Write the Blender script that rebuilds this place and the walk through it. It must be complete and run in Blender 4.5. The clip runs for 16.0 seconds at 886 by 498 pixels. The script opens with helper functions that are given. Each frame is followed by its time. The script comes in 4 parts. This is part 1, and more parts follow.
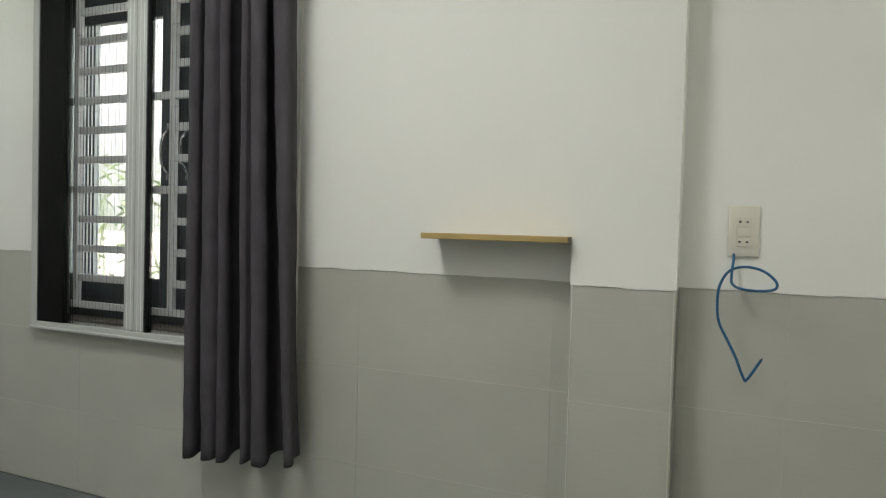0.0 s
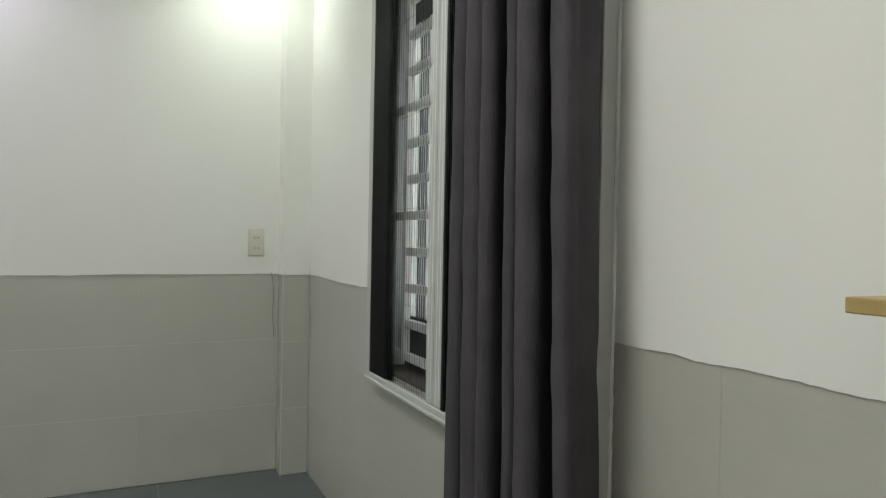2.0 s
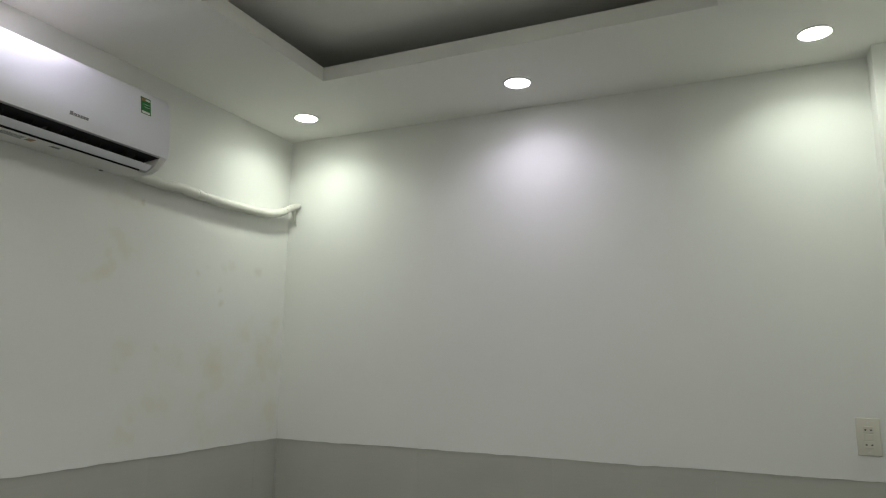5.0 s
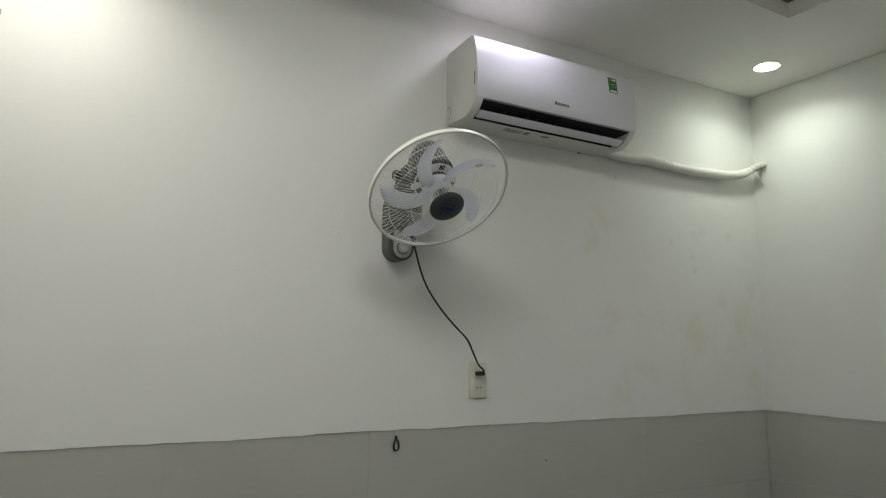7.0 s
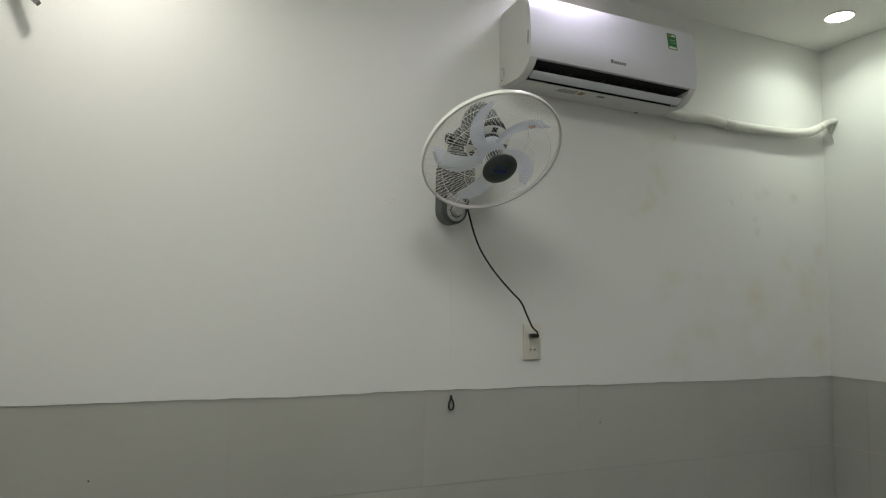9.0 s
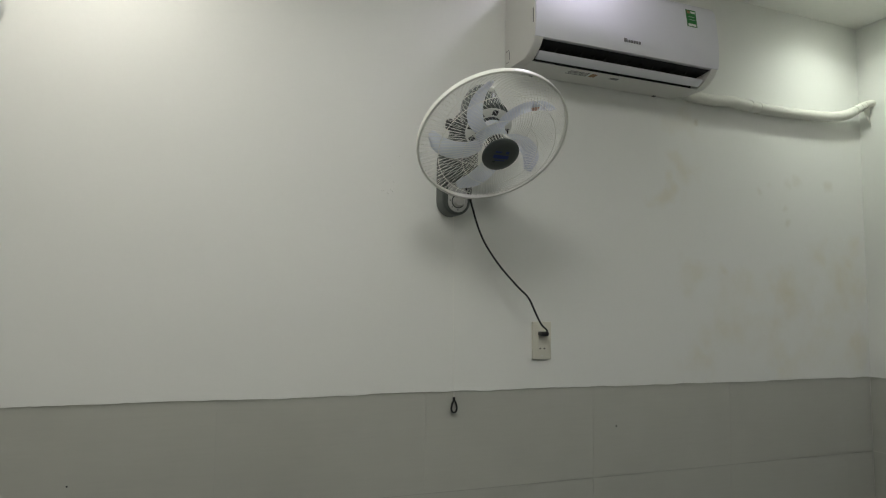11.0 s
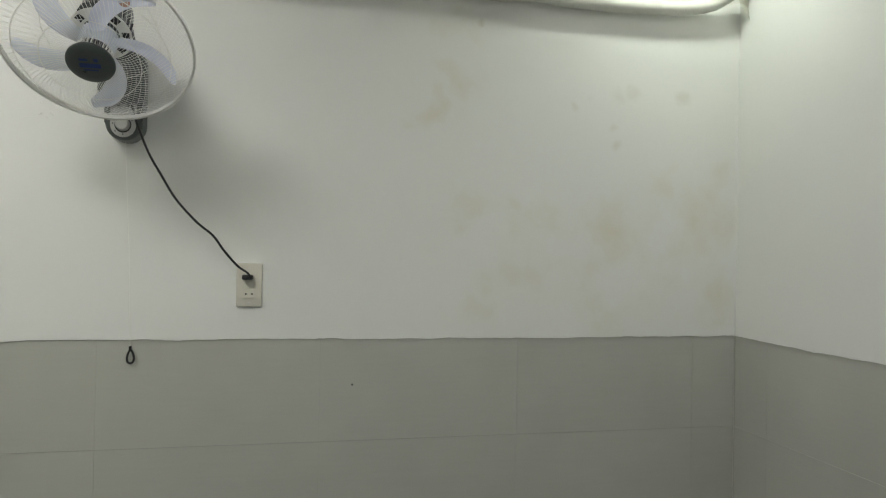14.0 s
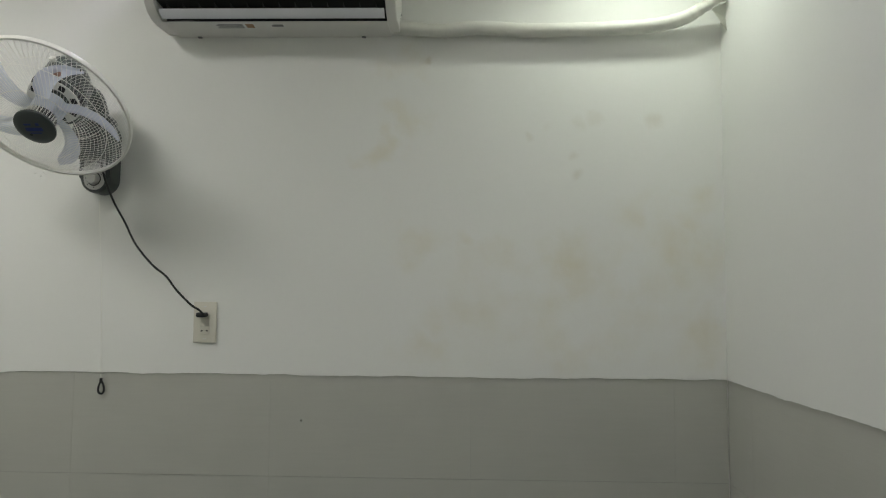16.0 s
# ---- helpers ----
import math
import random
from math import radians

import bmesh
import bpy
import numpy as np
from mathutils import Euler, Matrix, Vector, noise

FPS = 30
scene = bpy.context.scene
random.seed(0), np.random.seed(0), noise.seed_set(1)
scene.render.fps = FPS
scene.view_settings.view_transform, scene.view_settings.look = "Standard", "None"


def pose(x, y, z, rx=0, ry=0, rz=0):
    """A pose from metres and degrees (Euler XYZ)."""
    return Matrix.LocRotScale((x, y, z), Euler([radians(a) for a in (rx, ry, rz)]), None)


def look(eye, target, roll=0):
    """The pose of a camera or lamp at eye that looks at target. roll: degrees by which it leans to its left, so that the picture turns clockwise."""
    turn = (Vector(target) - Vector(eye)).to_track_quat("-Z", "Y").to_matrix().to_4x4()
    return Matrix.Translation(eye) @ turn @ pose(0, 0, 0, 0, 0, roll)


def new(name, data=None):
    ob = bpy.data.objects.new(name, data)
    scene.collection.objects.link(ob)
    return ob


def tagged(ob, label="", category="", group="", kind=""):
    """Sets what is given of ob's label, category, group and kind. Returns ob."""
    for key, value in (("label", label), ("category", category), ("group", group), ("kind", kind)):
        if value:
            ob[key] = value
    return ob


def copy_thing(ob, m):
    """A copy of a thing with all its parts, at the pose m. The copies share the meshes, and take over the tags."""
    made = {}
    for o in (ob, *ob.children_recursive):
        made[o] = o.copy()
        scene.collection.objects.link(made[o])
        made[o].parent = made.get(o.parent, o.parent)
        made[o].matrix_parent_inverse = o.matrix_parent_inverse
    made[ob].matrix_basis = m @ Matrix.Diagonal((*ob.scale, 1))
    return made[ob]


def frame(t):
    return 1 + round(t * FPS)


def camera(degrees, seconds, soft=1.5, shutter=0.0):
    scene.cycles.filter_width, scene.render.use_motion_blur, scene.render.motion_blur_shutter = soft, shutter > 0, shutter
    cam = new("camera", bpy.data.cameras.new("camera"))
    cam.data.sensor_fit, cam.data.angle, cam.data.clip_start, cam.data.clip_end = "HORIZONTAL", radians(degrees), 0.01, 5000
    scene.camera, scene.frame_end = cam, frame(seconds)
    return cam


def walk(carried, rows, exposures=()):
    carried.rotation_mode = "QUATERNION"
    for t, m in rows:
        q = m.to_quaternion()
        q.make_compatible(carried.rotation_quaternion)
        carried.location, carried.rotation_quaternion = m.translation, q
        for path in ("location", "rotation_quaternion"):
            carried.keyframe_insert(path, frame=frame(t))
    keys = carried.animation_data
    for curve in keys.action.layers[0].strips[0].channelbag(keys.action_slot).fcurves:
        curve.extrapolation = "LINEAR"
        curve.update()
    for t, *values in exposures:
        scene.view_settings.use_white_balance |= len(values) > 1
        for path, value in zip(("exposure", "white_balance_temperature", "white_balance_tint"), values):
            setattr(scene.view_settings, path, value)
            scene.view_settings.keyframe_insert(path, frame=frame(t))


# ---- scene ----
cam = camera(67.0, 16.0, 1.15)
PATH = [
    (0, (3.449, -1.777, 1.031), (2.67, 0.064, 0.97), 1.6),
    (0.5, (3.336, -1.422, 1.076), (2.377, 0.33, 0.971), 1.1),
    (1, (3.205, -1.137, 1.095), (2.016, 0.468, 0.988), 0.3),
    (1.5, (3.164, -0.931, 1.073), (1.605, 0.32, 1.023), 0.5),
    (2, (3.1, -0.752, 1.065), (1.292, 0.103, 1.041), 1.1),
    (2.5, (2.957, -0.619, 1.116), (1.044, -0.034, 1.086), 1.2),
    (3, (2.872, -0.586, 1.148), (0.922, -0.146, 1.2), 1.2),
    (3.5, (2.816, -0.57, 1.183), (0.829, -0.361, 1.256), 1.1),
    (4, (2.749, -0.526, 1.218), (0.762, -0.599, 1.437), 0.6),
    (4.2, (2.711, -0.515, 1.237), (0.741, -0.714, 1.516), 0.6),
    (4.5, (2.679, -0.518, 1.249), (0.747, -0.921, 1.573), 0.9),
    (5, (2.691, -0.557, 1.266), (0.9, -1.381, 1.602), 0.8),
    (5.2, (2.7, -0.566, 1.253), (0.983, -1.529, 1.602), 0.7),
    (7.3, (2.826, -0.678, 1.167), (1.921, -2.442, 1.426), 0.8),
    (7.5, (2.822, -0.676, 1.167), (1.942, -2.456, 1.403), 0.9),
    (8, (2.818, -0.666, 1.167), (1.974, -2.468, 1.367), 1.1),
    (8.5, (2.819, -0.667, 1.164), (1.979, -2.471, 1.359), 1.1),
    (9, (2.82, -0.66, 1.157), (1.988, -2.469, 1.34), 1.0),
    (11.5, (2.554, -0.747, 1.144), (1.881, -2.621, 1.333), 0.6),
    (12, (2.34, -0.736, 1.122), (1.785, -2.647, 1.322), 0.3),
    (12.5, (2.031, -0.667, 1.136), (1.618, -2.62, 1.262), 0.4),
    (13, (1.765, -0.639, 1.081), (1.399, -2.604, 1.139), 0.4),
    (13.5, (1.569, -0.698, 1.096), (1.132, -2.649, 1.124), 0.7),
    (14, (1.413, -0.685, 1.151), (1.0, -2.642, 1.167), 1.1),
    (14.5, (1.17, -0.589, 1.131), (1.069, -2.58, 1.294), 0.5),
    (15, (1.063, -0.56, 1.134), (1.107, -2.552, 1.3), 0.9),
    (15.5, (0.934, -0.587, 1.111), (0.977, -2.58, 1.265), 0.6),
    (16, (0.783, -0.646, 1.144), (0.84, -2.641, 1.279), 0.5),
]
walk(cam, [(t, look(eye, target, roll)) for t, eye, target, roll in PATH],
     [(0, 2.12), (2.5, 2.18), (3, 2.22), (3.5, 2.15), (4, 1.95), (4.5, 1.78), (5, 1.58), (7.5, 1.42), (9, 1.42), (11.5, 1.42), (12.5, 1.47), (13.5, 1.95), (14.5, 1.92), (15.2, 1.7), (16.0, 1.7)])

# room, in metres: west wall x = 0, window wall y = 0, wall with the air conditioner y = YA
XE, YA, ZC, ZU, DADO = 4.70, -2.66, 2.378, 2.50, 0.90
OX0, OX1, OZ0, OZ1 = 1.04, 2.15, 0.645, 1.97     # window opening
WT = 0.10

# ---------- world, sun, lamps ----------
world = bpy.data.worlds.new("sky")
scene.world = world
world.use_nodes = True
wn = world.node_tree.nodes
wn.clear()
sky = wn.new("ShaderNodeTexSky")
sky.sky_type, sky.sun_disc = "NISHITA", False
sky.dust_density, sky.air_density, sky.ozone_density = 9.0, 1.0, 0.6
sky.sun_elevation, sky.sun_rotation = radians(55), radians(200)
wb = wn.new("ShaderNodeBackground")
wb.inputs["Strength"].default_value = 0.15
wo = wn.new("ShaderNodeOutputWorld")
world.node_tree.links.new(sky.outputs[0], wb.inputs[0])
world.node_tree.links.new(wb.outputs[0], wo.inputs[0])
sun_data = bpy.data.lights.new("sun", "SUN")
sun_data.energy, sun_data.angle, sun_data.color = 5.0, radians(12), (1, 0.97, 0.92)
sun = new("sun", sun_data)
sun.matrix_world = look((0, 0, 8), (1.2, 3.2, 0))

COOL, VIOLET, WARM = (0.93, 1.0, 0.88), (0.88, 0.82, 1.0), (1.0, 0.955, 0.87)
LAMPS = [(0.272, -2.377, COOL, 0.88), (0.272, -1.352, VIOLET, 0.68), (0.272, -0.306, COOL, 0.75),
         (1.54, -0.306, COOL, 0.6), (1.54, -2.4, VIOLET, 0.36), (2.93, -2.377, WARM, 1.5), (4.42, -2.377, WARM, 0.7),
         (4.42, -0.306, WARM, 0.6), (4.42, -1.352, WARM, 0.7)]
LAMP_W, FILL_W = 0.75, 3.8


# ---------- materials ----------
def mat(name, color, rough=0.6, metal=0.0, vary=0.06, scale=3.0, grain=60.0, bump=0.05, alpha=1.0, random_value=0.0, spec=0.5, stretch=None):
    m = bpy.data.materials.new(name)
    m.use_nodes = True
    nt = m.node_tree
    n, l = nt.nodes, nt.links
    b = n["Principled BSDF"]
    b.inputs["Roughness"].default_value, b.inputs["Metallic"].default_value = rough, metal
    b.inputs["Alpha"].default_value = alpha
    b.inputs["Specular IOR Level"].default_value = spec
    tc = n.new("ShaderNodeNewGeometry")
    big, fine = n.new("ShaderNodeTexNoise"), n.new("ShaderNodeTexNoise")
    big.inputs["Scale"].default_value, big.inputs["Detail"].default_value = scale, 5
    fine.inputs["Scale"].default_value, fine.inputs["Detail"].default_value = grain, 3
    l.new(tc.outputs["Position"], big.inputs["Vector"])
    if stretch:
        sv = n.new("ShaderNodeVectorMath")
        sv.operation = "MULTIPLY"
        sv.inputs[1].default_value = stretch
        l.new(tc.outputs["Position"], sv.inputs[0])
        l.new(sv.outputs[0], fine.inputs["Vector"])
    else:
        l.new(tc.outputs["Position"], fine.inputs["Vector"])
    add = n.new("ShaderNodeMath")
    add.operation = "MULTIPLY_ADD"
    l.new(fine.outputs["Fac"], add.inputs[0])
    add.inputs[1].default_value = 0.35
    l.new(big.outputs["Fac"], add.inputs[2])
    ramp = n.new("ShaderNodeMapRange")
    ramp.inputs["From Min"].default_value, ramp.inputs["From Max"].default_value = 0.35, 1.0
    ramp.inputs["To Min"].default_value, ramp.inputs["To Max"].default_value = 1 - vary, 1 + vary
    l.new(add.outputs[0], ramp.inputs["Value"])
    value = ramp.outputs[0]
    if random_value:
        info, r2, mul = n.new("ShaderNodeObjectInfo"), n.new("ShaderNodeMapRange"), n.new("ShaderNodeMath")
        r2.inputs["To Min"].default_value, r2.inputs["To Max"].default_value = 1 - random_value, 1 + random_value
        l.new(info.outputs["Random"], r2.inputs["Value"])
        mul.operation = "MULTIPLY"
        l.new(value, mul.inputs[0])
        l.new(r2.outputs[0], mul.inputs[1])
        value = mul.outputs[0]
    hsv = n.new("ShaderNodeHueSaturation")
    hsv.inputs["Color"].default_value = (*color, 1)
    l.new(value, hsv.inputs["Value"])
    l.new(hsv.outputs[0], b.inputs["Base Color"])
    rr = n.new("ShaderNodeMapRange")
    rr.inputs["To Min"].default_value, rr.inputs["To Max"].default_value = max(rough - 0.06, 0.02), min(rough + 0.06, 1)
    l.new(big.outputs["Fac"], rr.inputs["Value"])
    l.new(rr.outputs[0], b.inputs["Roughness"])
    if bump:
        bp = n.new("ShaderNodeBump")
        bp.inputs["Strength"].default_value, bp.inputs["Distance"].default_value = bump, 0.01
        l.new(add.outputs[0], bp.inputs["Height"])
        l.new(bp.outputs[0], b.inputs["Normal"])
    return m


def stain(m, spots, color, amount, seed, wander):
    """Damp stains: soft patches of another tint round given places (x, z, radius) of a wall."""
    nt = m.node_tree
    n, l = nt.nodes, nt.links
    b = n["Principled BSDF"]
    base = b.inputs["Base Color"].links[0].from_socket
    geo = n.new("ShaderNodeNewGeometry")
    wob, sub, mul_, pos = n.new("ShaderNodeTexNoise"), n.new("ShaderNodeVectorMath"), n.new("ShaderNodeVectorMath"), n.new("ShaderNodeVectorMath")
    wob.inputs["Scale"].default_value, wob.inputs["Detail"].default_value = wander[0], 4
    l.new(geo.outputs["Position"], wob.inputs["Vector"])
    sub.operation, mul_.operation, pos.operation = "SUBTRACT", "MULTIPLY", "ADD"
    sub.inputs[1].default_value = (0.5, 0.5, 0.5)
    mul_.inputs[1].default_value = (wander[1], 0, wander[1])
    l.new(wob.outputs["Color"], sub.inputs[0])
    l.new(sub.outputs[0], mul_.inputs[0])
    l.new(geo.outputs["Position"], pos.inputs[0])
    l.new(mul_.outputs[0], pos.inputs[1])
    total = None
    for x, z, r in spots:
        d = n.new("ShaderNodeVectorMath")
        d.operation = "DISTANCE"
        d.inputs[1].default_value = (x, YA, z)
        l.new(pos.outputs[0], d.inputs[0])
        f = n.new("ShaderNodeMapRange")
        f.interpolation_type = "SMOOTHSTEP"
        f.inputs["From Min"].default_value, f.inputs["From Max"].default_value = r, 0.0
        l.new(d.outputs["Value"], f.inputs["Value"])
        if total is None:
            total = f.outputs[0]
        else:
            mx = n.new("ShaderNodeMath")
            mx.operation = "MAXIMUM"
            l.new(total, mx.inputs[0])
            l.new(f.outputs[0], mx.inputs[1])
            total = mx.outputs[0]
    nz = n.new("ShaderNodeTexNoise")
    nz.noise_dimensions = "4D"
    nz.inputs["W"].default_value = seed
    nz.inputs["Scale"].default_value, nz.inputs["Detail"].default_value = 7.0, 7
    l.new(geo.outputs["Position"], nz.inputs["Vector"])
    nr = n.new("ShaderNodeMapRange")
    nr.inputs["From Min"].default_value, nr.inputs["From Max"].default_value = 0.36, 0.74
    l.new(nz.outputs["Fac"], nr.inputs["Value"])
    k = n.new("ShaderNodeMath")
    k.operation = "MULTIPLY"
    l.new(total, k.inputs[0])
    l.new(nr.outputs[0], k.inputs[1])
    k2 = n.new("ShaderNodeMath")
    k2.operation = "MULTIPLY"
    l.new(k.outputs[0], k2.inputs[0])
    k2.inputs[1].default_value = amount
    mix = n.new("ShaderNodeMix")
    mix.data_type = "RGBA"
    l.new(k2.outputs[0], mix.inputs["Factor"])
    l.new(base, mix.inputs["A"])
    mix.inputs["B"].default_value = (*color, 1)
    l.new(mix.outputs["Result"], b.inputs["Base Color"])


def glow(name, color, strength):
    m = bpy.data.materials.new(name)
    m.use_nodes = True
    b = m.node_tree.nodes["Principled BSDF"]
    b.inputs["Base Color"].default_value = (0.8, 0.8, 0.8, 1)
    b.inputs["Emission Color"].default_value = (*color, 1)
    b.inputs["Emission Strength"].default_value = strength
    return m


PAINT = mat("white_wall_paint", (0.78, 0.785, 0.75), 0.72, vary=0.02, scale=1.6, grain=90, bump=0.03, spec=0.3)
PAINT_A = mat("stained_white_wall_paint", (0.78, 0.785, 0.75), 0.72, vary=0.02, scale=1.6, grain=90, bump=0.03, spec=0.3)
stain(PAINT_A, [(0.93, 1.85, 0.08), (0.94, 1.64, 0.10), (1.06, 1.56, 0.08), (0.91, 1.28, 0.10), (0.80, 1.27, 0.08), (0.66, 1.2, 0.14), (0.55, 1.1, 0.2), (0.14, 1.41, 0.13),
                (0.29, 1.39, 0.12), (0.16, 1.22, 0.2), (0.32, 1.16, 0.2), (0.08, 1.02, 0.14), (0.44, 0.99, 0.18), (0.88, 0.95, 0.12), (0.44, 1.22, 0.14), (0.74, 1.11, 0.2)],
      (0.66, 0.60, 0.42), 0.58, 3.0, (7.0, 0.36))
stain(PAINT_A, [(0.893, 1.86, 0.018), (0.447, 1.57, 0.018), (0.433, 1.504, 0.026), (0.586, 1.626, 0.02), (0.524, 1.653, 0.024), (0.43, 1.669, 0.035), (0.385, 1.681, 0.035), (0.206, 1.679, 0.034)],
      (0.47, 0.42, 0.29), 0.5, 8.0, (17.0, 0.06))
CEIL = mat("ceiling_paint", (0.84, 0.835, 0.79), 0.8, vary=0.02, scale=1.2, grain=80, bump=0.02, spec=0.2)
TILE = mat("grey_wall_tile", (0.456, 0.458, 0.413), 0.33, vary=0.06, scale=4, grain=160, bump=0.02, random_value=0.02, stretch=(0.06, 0.06, 1))
GROUT = mat("pale_grout", (0.62, 0.62, 0.57), 0.9, vary=0.1, scale=20, grain=120)
GROUT_D = mat("dark_grout", (0.37, 0.367, 0.338), 0.9, vary=0.1, scale=20, grain=120)
FLOOR_T = mat("dark_floor_tile", (0.085, 0.1, 0.105), 0.16, vary=0.08, scale=5, grain=60, bump=0.01, random_value=0.03)
FLOOR_G = mat("floor_grout", (0.16, 0.17, 0.17), 0.9)
FRAME_A = mat("grey_white_coated_aluminium", (0.47, 0.485, 0.47), 0.35, vary=0.04, scale=8, grain=80, bump=0.01)
ALU = mat("white_coated_aluminium", (0.72, 0.72, 0.7), 0.35, vary=0.03, scale=8, grain=80, bump=0.01)
STEEL = mat("grey_painted_steel", (0.78, 0.8, 0.8), 0.4, vary=0.06, scale=10, grain=90, bump=0.03)
LEAF_F = mat("blue_grey_painted_steel", (0.085, 0.1, 0.11), 0.45, vary=0.08, scale=10, grain=90, bump=0.03)
LINING = mat("near_black_steel", (0.025, 0.03, 0.03), 0.5, vary=0.1, scale=10, grain=90, bump=0.03)
CHROME = mat("chrome", (0.75, 0.75, 0.75), 0.12, 1.0, vary=0.03, scale=20, grain=150, bump=0)
SILL = mat("brown_sill_plaster", (0.16, 0.14, 0.12), 0.75, vary=0.2, scale=12, grain=90, bump=0.15)
CLOTH = mat("charcoal_curtain_cloth", (0.062, 0.058, 0.067), 0.8, vary=0.25, scale=11, grain=420, bump=0.3, spec=0.25, stretch=(1, 1, 0.12))
WOOD = mat("pale_oak_board", (0.38, 0.275, 0.105), 0.45, vary=0.22, scale=6, grain=160, bump=0.05, stretch=(0.06, 1, 1))
PLASTIC = mat("ivory_plastic", (0.66, 0.64, 0.55), 0.35, vary=0.02, scale=12, grain=120, bump=0)
PLASTIC_D = mat("dark_slot", (0.04, 0.04, 0.04), 0.6, bump=0)
AC_W = mat("glossy_white_plastic", (0.72, 0.725, 0.76), 0.3, vary=0.015, scale=4, grain=100, bump=0)
AC_M = mat("matt_white_plastic", (0.72, 0.71, 0.67), 0.45, vary=0.02, scale=6, grain=100, bump=0.01)
BLACK = mat("black_rubber", (0.012, 0.013, 0.013), 0.45, vary=0.1, scale=20, grain=150, bump=0.02)
DARK = mat("dark_interior", (0.012, 0.012, 0.013), 0.7, bump=0)
GREY_P = mat("grey_green_plastic", (0.075, 0.086, 0.08), 0.3, vary=0.04, scale=12, grain=120, bump=0.01)
SILVER = mat("silver_panel", (0.5, 0.5, 0.48), 0.35, 0.3, vary=0.04, scale=12, grain=120, bump=0)
WIRE_W = mat("cream_coated_wire", (0.84, 0.84, 0.78), 0.3, vary=0.03, scale=30, grain=100, bump=0)
BLUE_W = mat("blue_cable_sheath", (0.012, 0.1, 0.22), 0.4, vary=0.12, scale=25, grain=150, bump=0.03)
TAPE = mat("white_wrapping_tape", (0.68, 0.68, 0.62), 0.55, vary=0.05, scale=25, grain=120, bump=0.08)
GREEN = mat("green_label", (0.025, 0.18, 0.04), 0.4, bump=0)
LABEL_W = mat("white_label", (0.7, 0.7, 0.67), 0.5, bump=0)
LABEL_G = mat("grey_print", (0.2, 0.2, 0.2), 0.6, bump=0)
ORANGE = mat("orange_print", (0.33, 0.19, 0.09), 0.5, bump=0)
PINK = mat("red_print", (0.62, 0.38, 0.3), 0.5, bump=0)
NAVY = mat("navy_print", (0.03, 0.045, 0.18), 0.5, bump=0)
RUBBLE = mat("bare_plaster", (0.42, 0.38, 0.31), 0.95, vary=0.25, scale=30, grain=120, bump=0.6)
IRON = mat("dull_grey_iron", (0.2, 0.21, 0.21), 0.45, 0.6, vary=0.15, scale=30, grain=140, bump=0.1)
LEAVES = mat("green_leaf", (0.24, 0.32, 0.17), 0.5, vary=0.3, scale=4, grain=40, bump=0.02)
GROUND = mat("pale_concrete", (0.32, 0.31, 0.29), 0.9, vary=0.15, scale=2, grain=60, bump=0.1)
LAMP_G = {c: glow("lamp_glow_%d" % i, c, 9.0) for i, c in enumerate((COOL, VIOLET, WARM))}

# pleated insect screen: a fine weave, partly see-through
SCREEN = mat("black_insect_mesh", (0.009, 0.011, 0.01), 0.8, bump=0, spec=0.06)
CLEAR = mat("clear_blade_plastic", (0.8, 0.84, 0.9), 0.15, vary=0.02, bump=0)
for m_, a_ in ((SCREEN, 0.3), (CLEAR, 0.8)):
    m_.node_tree.nodes["Principled BSDF"].inputs["Alpha"].default_value = a_
ac_b = AC_W.node_tree.nodes["Principled BSDF"]
ac_b.inputs["Coat Weight"].default_value, ac_b.inputs["Coat Roughness"].default_value = 0.6, 0.03
GLASS = bpy.data.materials.new("window_glass")
GLASS.use_nodes = True
gb = GLASS.node_tree.nodes["Principled BSDF"]
gb.inputs["Transmission Weight"].default_value, gb.inputs["Roughness"].default_value, gb.inputs["IOR"].default_value = 1.0, 0.03, 1.45




def translucent(m, color, amount):
    """Lets part of the light through a thin milky sheet."""
    n, l = m.node_tree.nodes, m.node_tree.links
    t, x = n.new("ShaderNodeBsdfTranslucent"), n.new("ShaderNodeMixShader")
    t.inputs["Color"].default_value = (*color, 1)
    x.inputs["Fac"].default_value = amount
    l.new(n["Principled BSDF"].outputs[0], x.inputs[1])
    l.new(t.outputs[0], x.inputs[2])
    l.new(x.outputs[0], n["Material Output"].inputs["Surface"])


FROST = mat("frosted_glass", (0.6, 0.63, 0.63), 0.5, vary=0.05, scale=8, grain=90, bump=0.02)
translucent(FROST, (0.8, 0.84, 0.84), 0.6)
translucent(CLEAR, (0.85, 0.88, 0.93), 0.5)


# ---------- builders ----------
def thing(name, label, category, at=None, group="", kind=""):
    ob = new(name)
    ob.empty_display_size = 0.05
    ob.matrix_world = at if at is not None else Matrix()
    return tagged(ob, label, category, group, kind)


def finish(bm, name, material, smooth=None):
    me = bpy.data.meshes.new(name)
    bmesh.ops.recalc_face_normals(bm, faces=bm.faces)
    if smooth is not None:
        for f in bm.faces:
            f.smooth = True
        for e in bm.edges:
            if len(e.link_faces) == 2 and e.calc_face_angle(0) > radians(smooth):
                e.smooth = False
    bm.to_mesh(me)
    bm.free()
    me.materials.append(material)
    return me


def part(name, bm, material, parent, label="", smooth=None, local=False):
    """One mesh object under a thing or a part; bm in world metres, or in the parent's own if local."""
    base = Matrix()
    p, chain = parent, []
    while p is not None:
        chain.append(p.matrix_basis.copy())
        p = p.parent
    for m in reversed(chain):
        base = base @ m
    if not local:
        bm.transform(base.inverted())
    ob = new(name, finish(bm, name, material, smooth))
    ob.parent = parent
    return tagged(ob, label)


